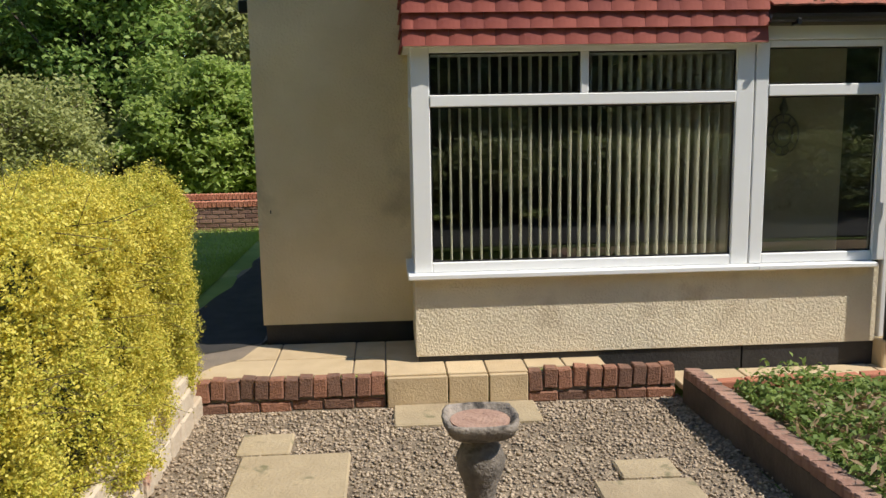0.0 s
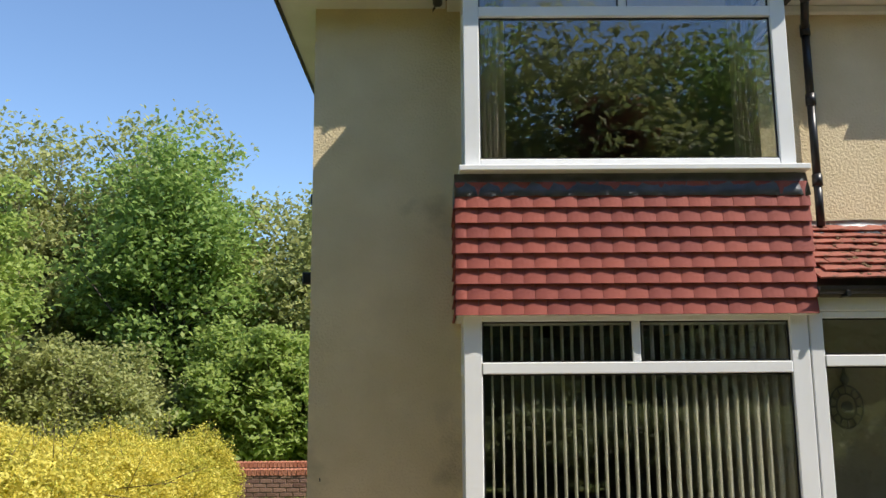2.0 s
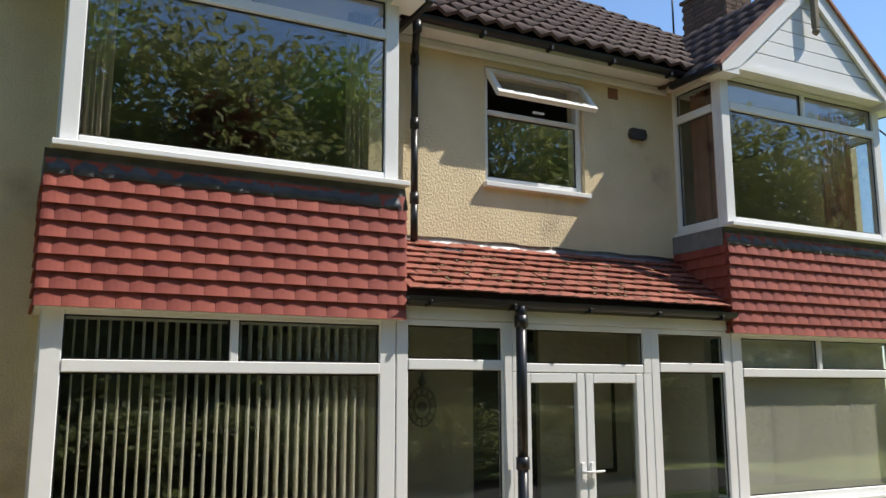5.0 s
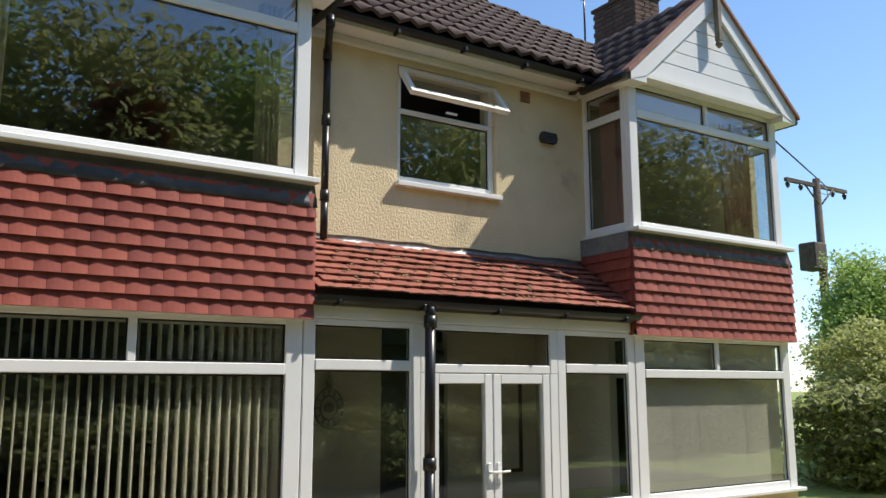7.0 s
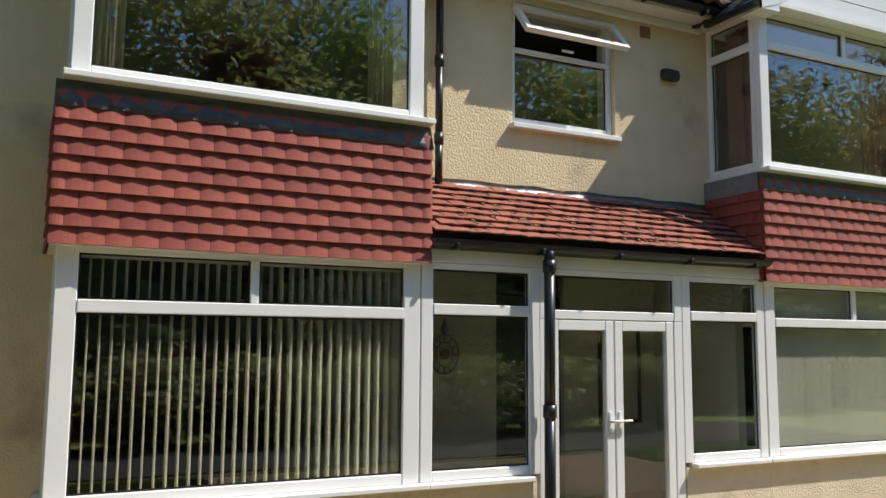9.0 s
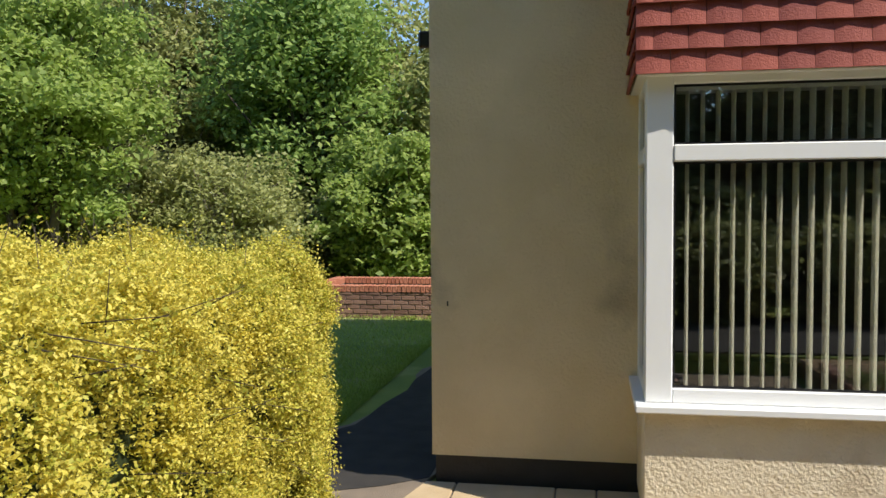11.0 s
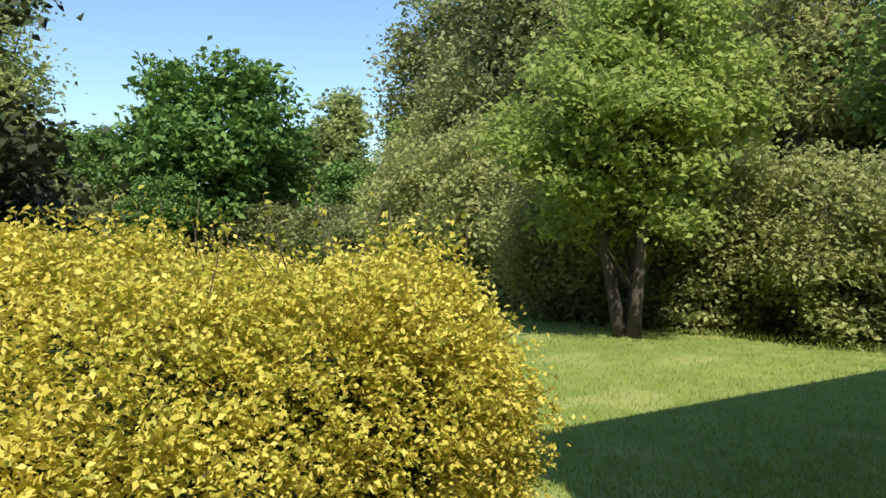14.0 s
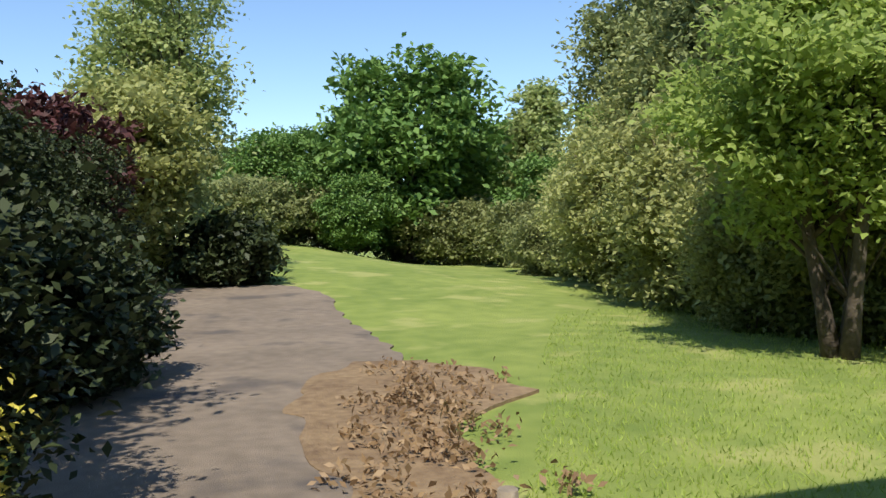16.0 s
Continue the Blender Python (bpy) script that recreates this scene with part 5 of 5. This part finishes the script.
    put("lime_leaves", leaves(np.concatenate([gold[lime_here], shell(90000, 0.12)]), 0.0102, rng, 0.3, 1.6), L_LIME, t, "lime green leaves")
    # loose shoots that stand out of the clipped faces
    twigs = bmesh.new()
    tips = []
    for i in range(240):
        side = rng.uniform()
        if side < 0.5:
            p = Vector((rng.uniform(x0, x1 - 0.15), rng.uniform(y0, y1 - 0.1), z1 - 0.12))
            d = Vector((rng.normal() * 0.35, rng.normal() * 0.35, 1))
        elif side < 0.75:
            p = Vector((rng.uniform(x0, x1 - 0.1), y1 - 0.12, rng.uniform(0.3, z1 - 0.1)))
            d = Vector((rng.normal() * 0.4, 1, 0.5 + rng.normal() * 0.3))
        else:
            p = Vector((x1 - 0.1, rng.uniform(y0, 5.2), rng.uniform(0.1, z1 - 0.1)))
            d = Vector((1, rng.normal() * 0.4, 0.3 + rng.normal() * 0.4))
        e = p + d.normalized() * (rng.uniform(0.12, 0.24) if 0.5 <= side < 0.75 else rng.uniform(0.16, 0.34))
        tube([p, e], [0.0025, 0.001], 4, twigs)
        for k in range(16):
            tips.append(p.lerp(e, 0.1 + 0.9 * k / 15) + Vector(rng.normal(size=3)) * 0.016)
    tagged(put("loose_shoot", mesh_of(twigs), BARK, t, "thin brown shoots"), kind="stuff")
    put("shoot_leaves", leaves(np.array([tuple(p) for p in tips]), 0.0125, rng, 0.2, 1.8), L_LIME, t, "pale leaves on loose shoots")


hedge()


# ---- brick planter on the lawn ----
def planter():
    x0, x1, y0, y1, z1 = -4.25, 0.2, 14.5, 16.2, 0.47
    t = thing("brick_planter", ((x0 + x1) / 2, y0, 0), "low brick planter wall with an orange brick-on-edge coping", "planter wall", kind="structure")
    for a, b, c, d in ((x0 + 0.012, x1, y0 + 0.012, y0 + 0.2), (x0 + 0.012, x0 + 0.2, y0 + 0.2, y1), (x0 + 0.012, x1, y1 - 0.2, y1 - 0.012)):
        box("wall_core", a, b, c, d, -0.2, z1 - 0.1, MORTAR, t)
    box("soil_fill", x0 + 0.2, x1, y0 + 0.2, y1 - 0.2, -0.2, 0.22, SOIL, t)
    body, cap = brick_mesh(0.212, 0.05, 0.064, WALLBRICK, 3), brick_mesh(0.068, 0.215, 0.105, COPING, 6)
    loc = Matrix.Translation(-t.location)
    rng = random.Random(6)
    for r in range(7):
        for i in range(21):
            x = x0 + 0.11 + i * 0.224 + (0.112 if r % 2 else 0)
            if x < x1:
                put("brick", body, None, t, world=False).matrix_local = loc @ pose(x, y0 + rng.uniform(-0.004, 0.004), -0.05 + r * 0.0745)
        for i in range(7):
            put("brick", body, None, t, world=False).matrix_local = loc @ pose(x0, y0 + 0.12 + i * 0.224 + (0.1 if r % 2 else 0), -0.05 + r * 0.0745, 0, 0, -90)
    for i in range(61):
        put("brick", cap, None, t, world=False).matrix_local = loc @ pose(x0 + 0.03 + i * 0.0755, y0 - 0.008 + rng.uniform(-0.005, 0.005), z1 - 0.105 + rng.uniform(-0.003, 0.003))
        put("brick", cap, None, t, world=False).matrix_local = loc @ pose(x0 + 0.03 + i * 0.0755, y1 - 0.21, z1 - 0.105)
    for i in range(17):
        put("brick", cap, None, t, world=False).matrix_local = loc @ pose(x0 - 0.008, y0 + 0.27 + i * 0.0755, z1 - 0.105, 0, 0, -90)


planter()

# ---- trees and shrubs ----
tree("apple_tree", (-8.7, 14.1, -0.05), 5.9, (2.05, 2.05, 2.4), L_BRIGHT, "spreading young tree with bright drooping leaves on the lawn", 4, 200, 170, 0.075, 0.24, 0.15, stems=3, hollow=0.35, squash=0.1)
tree("green_shrub", (-3.4, 18.5, -0.25), 3.5, (2.0, 1.6, 1.65), L_BRIGHT, "bright green rounded shrub behind the brick planter", 8, 220, 130, 0.085, 0.2, 0.05, stems=3, squash=0.0, category="shrub")
tree("green_shrub", (-0.6, 18.9, -0.25), 3.2, (1.9, 1.5, 1.5), L_GREEN, "dense green shrub behind the house", 9, 170, 110, 0.095, 0.2, 0.05, stems=3, squash=0.0, category="shrub")

wood_a = tree("woodland_tree", (-6.5, 21.5, -0.4), 9.2, (2.6, 2.4, 4.2), L_GREEN, "tall slender green tree at the wood's edge", 11, 240, 95, 0.105, 0.36, 0.12, hollow=0.35, squash=0.1, limbs=40, group="wood behind the lawn")
wood_b = tree("woodland_tree", (-1.5, 22.0, -0.4), 8.6, (3.0, 2.6, 4.0), L_OLIVE, "tall olive-green tree with bare twigs at the wood's edge", 12, 230, 85, 0.105, 0.38, 0.13, hollow=0.3, squash=0.1, limbs=40, bark=PALEBARK, group="wood behind the lawn")
wood_c = tree("woodland_tree", (-11.0, 22.5, -0.4), 10.2, (2.2, 2.2, 4.6), L_OLIVE, "thin sparse tree with pale stems at the wood's edge", 13, 210, 80, 0.10, 0.36, 0.11, hollow=0.2, squash=0.1, stems=2, limbs=26, bark=PALEBARK, group="wood behind the lawn")
wood_d = tree("woodland_tree", (-18.0, 21.0, -0.4), 11.5, (3.2, 3.0, 5.4), L_MID, "tall hazy green tree at the wood's edge", 14, 420, 80, 0.13, 0.42, 0.18, hollow=0.4, squash=0.1, limbs=20, group="wood behind the lawn")
under = tree("undergrowth", (-4.8, 19.5, -0.3), 2.6, (2.0, 1.4, 1.5), L_SHADE, "dark tangled undergrowth below the trees", 15, 150, 75, 0.10, 0.22, 0.04, stems=4, squash=0.0, limbs=8, bark=PALEBARK, category="undergrowth", group="undergrowth under the wood")
scrub = tree("scrub", (-12.6, 16.4, -0.15), 4.4, (2.2, 1.8, 2.2), L_OLIVE, "twiggy olive-brown scrub at the lawn's edge", 16, 210, 100, 0.085, 0.27, 0.07, stems=3, squash=0.0, limbs=26, bark=PALEBARK, category="scrub", group="scrub along the lawn")


def again(ob, x, y, turn, k=1.0):
    c = copy_thing(ob, pose(x, y, ground_height(x, y), 0, 0, turn))
    c.scale = (k, k, k)
    return c


for ob, x, y, turn, k in (
    (wood_b, -3.9, 24.0, 80, 1.0), (wood_a, 1.8, 24.5, 200, 0.95), (wood_a, 5.0, 23.0, 20, 0.9), (wood_a, -9.0, 25.5, 140, 1.0), (wood_c, -7.6, 23.6, 60, 1.05),
    (wood_b, -13.5, 24.0, 250, 1.05), (wood_a, -15.5, 22.0, 300, 1.05), (wood_a, -11.5, 28.0, 10, 1.05),
    (wood_d, -21.5, 22.5, 100, 1.05), (wood_d, -16.5, 25.5, 190, 1.0), (wood_b, -20.5, 19.5, 40, 0.85), (wood_d, -26.0, 23.0, 220, 1.0), (wood_a, -24.5, 20.8, 70, 0.7),
    (wood_a, -29.5, 22.0, 170, 0.6), (wood_c, -14.5, 19.5, 170, 0.85)):
    again(ob, x, y, turn, k)
for ob, x, y, turn, k in ((under, -7.2, 19.0, 50, 0.9), (under, -1.8, 20.0, 120, 1.0), (under, -9.8, 18.4, 200, 1.0), (under, -6.2, 16.9, 300, 0.55), (under, -9.4, 15.9, 20, 0.6), (under, 2.0, 20.0, 20, 1.1), (under, -15.0, 18.2, 90, 1.0), (under, -19.5, 18.6, 10, 1.0), (under, -23.5, 19.6, 140, 1.0), (under, -28, 20.5, 240, 1.0), (under, -12.0, 19.8, 240, 1.1), (under, -5.6, 21.0, 70, 1.1), (under, -3.0, 21.4, 150, 1.1), (under, -8.4, 20.8, 20, 1.1), (under, -10.6, 20.6, 110, 1.1)):
    again(ob, x, y, turn, k)
for x, y, turn, k in ((-10.6, 15.9, 80, 0.8), (-16.0, 17.0, 150, 1.05), (-20.0, 18.4, 240, 1.05), (-24.0, 19.6, 330, 1.0), (-8.9, 16.4, 200, 0.75), (-6.6, 16.6, 20, 0.7), (-11.9, 15.4, 120, 0.6)):
    again(scrub, x, y, turn, k)

oak = tree("round_oak", (-44.0, 19.5, 0.3), 11.4, (5.2, 5.0, 5.6), L_DEEP, "broad round deep-green tree at the far end of the lawn", 20, 480, 42, 0.27, 0.5, 0.3, hollow=0.6, squash=0.0, limbs=12)
again(oak, -50.0, 14.0, 120, 0.62)["label"] = "smaller round green tree beyond the lawn"
again(oak, -52.0, 27.0, 200, 0.85)["label"] = "round green tree beyond the lawn"
again(oak, -38.0, 25.0, 290, 0.5)["label"] = "low round green tree at the lawn's end"
again(oak, -40.0, 15.5, 30, 0.36)["label"] = "low rounded shrub-like tree at the lawn's end"
again(oak, -44.0, 12.0, 70, 0.5)["label"] = "low round green tree beyond the drive"
tree("poplar", (-43.0, 26.5, 0.4), 10.2, (1.7, 1.7, 4.6), L_WILLOW, "slim yellow-green tree at the far end of the lawn", 22, 200, 45, 0.22, 0.35, 0.14, squash=0.1)
tree("willow", (-24.0, 6.4, 0.42), 9.6, (2.2, 2.1, 4.6), L_WILLOW, "tall feathery pale-green tree beside the drive", 23, 230, 100, 0.10, 0.34, 0.16, hollow=0.3, squash=0.1, stems=2, limbs=20)
tree("drive_tree", (-22.2, 5.7, 0.33), 5.6, (2.2, 1.8, 2.7), L_OLIVE, "bushy olive tree beside the drive", 24, 230, 70, 0.12, 0.3, 0.12, squash=0.0, limbs=14)
tree("purple_tree", (-19.4, 4.2, 0.2), 4.6, (1.6, 1.6, 2.2), L_PURPLE, "dark purple-leaved small tree beside the drive", 25, 170, 55, 0.13, 0.26, 0.1, squash=0.0)
tree("dark_conifer", (-22.6, 8.0, 0.36), 1.75, (1.2, 1.2, 1.0), L_DARK, "low dark evergreen shrub at the end of the drive", 26, 220, 70, 0.12, 0.2, 0.08, squash=0.0, category="shrub", hollow=0.7)
laurel = tree("laurel", (-9.9, 5.1, 0.0), 1.8, (1.5, 1.1, 1.15), L_DARK, "dark glossy evergreen shrub beside the drive", 27, 190, 130, 0.07, 0.17, 0.05, stems=3, squash=0.0, category="shrub", group="shrubs beside the drive", hollow=0.6)
holly = tree("holly", (-10.8, 3.0, 0.0), 4.2, (2.3, 1.7, 2.3), L_DARK, "tall dark evergreen shrub beside the drive", 28, 320, 120, 0.065, 0.2, 0.08, stems=2, squash=0.0, category="shrub", group="shrubs beside the drive", hollow=0.6)
for ob, x, y, turn, k in ((laurel, -12.6, 4.6, 80, 1.1), (laurel, -7.4, 4.0, 20, 0.8), (holly, -14.2, 4.0, 200, 0.85), (holly, -7.6, 2.0, 40, 0.9), (holly, -14.0, 1.0, 300, 1.1), (holly, -24.5, 5.2, 30, 0.7), (holly, -17.5, 4.2, 70, 0.8), (holly, -6.8, 3.4, 120, 0.75), (holly, -5.0, 4.5, 230, 0.66), (holly, -10.6, 3.7, 10, 0.8)):
    again(ob, x, y, turn, k)

for x, y, turn, k in ((-37, 22.5, 10, 1.3), (-41, 21, 80, 1.4), (-46, 16, 150, 1.6), (-43, 13, 220, 1.3), (-40, 10.5, 300, 1.3), (-36, 9.0, 30, 1.2), (-49, 20, 60, 1.8), (-34, 24, 200, 1.3), (-52, 10, 20, 2.2), (-47, 24, 90, 1.6), (-31.5, 21.5, 100, 1.0)):
    again(under, x, y, turn, k)["group"] = "undergrowth at the lawn's far end"
# trees that stand behind the walker and show in the window panes
for ob, x, y, turn, k in ((wood_b, -5.0, -10.0, 20, 1.5), (wood_a, 0.0, -11.5, 120, 1.4), (wood_b, 4.5, -10.0, 220, 1.5), (wood_a, 9.0, -11.5, 300, 1.4), (wood_b, 13.5, -10.0, 60, 1.5), (wood_a, 18.5, -12.0, 160, 1.4), (wood_b, 24.0, -11.0, 30, 1.5), (under, -4, -5.5, 0, 0.9), (under, -0.8, -6, 70, 1.0), (under, 2.4, -5.6, 130, 0.9), (under, 5.6, -6, 200, 1.0), (under, 8.8, -5.6, 260, 1.0), (under, 12, -6, 330, 1.0), (under, 15.5, -6, 20, 1.0), (under, 19, -6, 60, 1.3), (under, 23.5, -6.5, 160, 1.4), (under, 28, -7, 200, 1.5), (under, 33, -8, 20, 1.6), (under, 39, -9, 90, 1.7), (wood_b, 30, -11, 200, 1.5), (wood_d, 37, -12, 10, 1.4)):
    again(ob, x, y, turn, k)["group"] = "trees across from the house"
tree("copper_tree", (4.7, -8.0, -0.02), 9.3, (0.95, 0.95, 1.3), L_RUST, "slender copper-leaved tree across from the house", 33, 70, 60, 0.10, 0.2, 0.09, hollow=0.3, limbs=14)
again(wood_a, -4.85, 2.35, 60, 0.91)["label"] = "leafy green tree beside the hedge, shading the drive"
again(wood_a, -8.0, 0.6, 105, 1.1)["label"] = "tall leafy green tree beside the drive"
# two added shrub rows, out of view, block bright lawn and gaps in reflections
for i in range(9):
    again(under, -3.4 + 1.9 * i, -2.4 - 0.2 * (i % 2), 47 * i, 0.62)["group"] = "shrubs behind the walker"
for i in range(11):
    again(under, -8.0 + 4.4 * i, -8.6 - 0.5 * (i % 2), 71 * i, 1.9)["group"] = "shrubs behind the walker"
# trees at the far right end
for ob, x, y, turn, k in ((wood_a, 30.0, 17.0, 20, 0.62), (wood_b, 34.0, 15.0, 90, 0.6), (wood_a, 27.0, 14.5, 190, 0.42), (under, 21.0, 11.0, 50, 0.9), (scrub, 24.5, 11.0, 10, 0.8), (scrub, 17.8, 9.9, 40, 0.75), (wood_a, 20.5, 11.4, 140, 0.6), (wood_b, 24.0, 13.0, 60, 0.68), (under, 15.6, 8.8, 100, 0.8)):
    again(ob, x, y, turn, k)["group"] = "trees beyond the far end"


def utility_pole():
    x, y = 25.9, 16.0
    t = thing("utility_pole", (x, y, -0.05), "dark wooden utility pole with a cross-arm and transformer box", "utility pole")
    b = bmesh.new()
    tube([(x, y, -0.3), (x, y, 8.75)], [0.17, 0.12], 10, b)
    put("pole", mesh_of(b), POLEWOOD, t)
    box("cross_arm", x - 1.7, x + 1.7, y - 0.06, y + 0.06, 8.45, 8.57, POLEWOOD, t)
    for dx in (-1.6, -0.9, 0.9, 1.6):
        b = bmesh.new()
        tube([(x + dx, y, 8.44), (x + dx, y, 8.36), (x + dx, y, 8.24)], [0.05, 0.08, 0.04], 8, b)
        put("insulator", mesh_of(b), PIPE, t)
    for s in (-1, 1):
        b = bmesh.new()
        tube([(x, y - 0.08, 7.8), (x + s * 0.8, y - 0.08, 8.46)], [0.03, 0.03], 5, b)
        put("brace", mesh_of(b), POLEWOOD, t)
    box("transformer", x - 0.85, x - 0.15, y - 0.3, y + 0.3, 5.6, 6.5, POLEWOOD, t, "dark transformer box", 0.04)


utility_pole()
b = bmesh.new()
tube([(9.3, 6.2, 4.9), (14, 8.4, 5.35), (19, 11.4, 6.4), (25.9, 16.0, 8.3)], [0.012] * 4, 5, b)
tagged(put("overhead_wire", mesh_of(b), PIPE), "thin black overhead wire from the house to the pole", "wire")

# small fittings on the side wall
for y, z, s in ((6.98, 3.42, 0.05), (6.86, 2.72, 0.09)):
    ob = box("side_bracket", X_LEFT - s, X_LEFT + 0.01, y, y + 0.05, z - 0.05, z + 0.05, PIPE, bevel=0.01)
    tagged(ob, "small black pipe bracket on the side wall", "bracket", "side wall brackets")


# ---- litter of the soil strip and lawn blades ----
def clods():
    rng = np.random.default_rng(77)
    for i in range(60):
        f = rng.uniform()
        x = -4.6 - 5.0 * f + rng.normal() * 0.3
        y = 7.5 + 1.5 * f + rng.normal() * 0.32
        n = int(rng.integers(14, 40))
        p = rng.normal(size=(n, 3)) * np.array([0.09, 0.09, 0.05]) + np.array([0, 0, 0.06])
        p[:, 2] = np.abs(p[:, 2])
        ob = put("dry_tuft", leaves(p, 0.035, rng, 0.0, 2.2), L_DEAD)
        ob.location = (x, y, 0.01)
        tagged(ob, "withered brown leaf tuft lying on the soil", "dry tuft", "dry tufts on the soil strip", "stuff")
    t = thing("tree_stump", (-4.35, 7.75, 0.0), "small pale splintered stump at the driveway's edge", "stump")
    b = bmesh.new()
    tube([(-4.35, 7.75, -0.05), (-4.35, 7.76, 0.15), (-4.34, 7.76, 0.34)], [0.09, 0.065, 0.05], 9, b)
    for k in range(5):
        tube([(-4.35 + 0.05 * math.cos(k * 1.3), 7.75 + 0.05 * math.sin(k * 1.3), 0.0), (-4.35 + 0.16 * math.cos(k * 1.3), 7.75 + 0.16 * math.sin(k * 1.3), 0.10 + 0.04 * k)], [0.02, 0.006], 5, b)
    put("wood", mesh_of(b), PALEBARK, t)


clods()


def lawn_blades():
    rng = np.random.default_rng(90)
    n = 52000
    x = -1.7 - rng.uniform(0, 1, n) ** 2.2 * 14
    y = 7.4 + rng.uniform(0, 1, n) ** 1.6 * 10
    edge = np.where(x > -5.3, 7.95, 8.05 + (-5.3 - x) * 0.55)
    soil = (x < -4.2) & (x > -9.4)
    keep = y > edge + np.where(soil, 0.25, 0.05)
    x, y = x[keep], y[keep]
    n = len(x)
    h = rng.uniform(0.02, 0.05, n)
    a = rng.uniform(0, 6.28, n)
    w = 0.006
    dx, dy = np.cos(a) * w, np.sin(a) * w
    lx, ly = rng.normal(size=n) * 0.018, rng.normal(size=n) * 0.018
    z = np.full(n, -0.02)
    v = np.stack([np.stack([x - dx, y - dy, z], 1), np.stack([x + dx, y + dy, z], 1), np.stack([x + lx + dx * 0.3, y + ly + dy * 0.3, z + h], 1), np.stack([x + lx - dx * 0.3, y + ly - dy * 0.3, z + h], 1)], 1)
    tagged(put("grass", quads_mesh(v, "grass"), BLADE), "short mown green grass blades", "grass", kind="stuff")


lawn_blades()
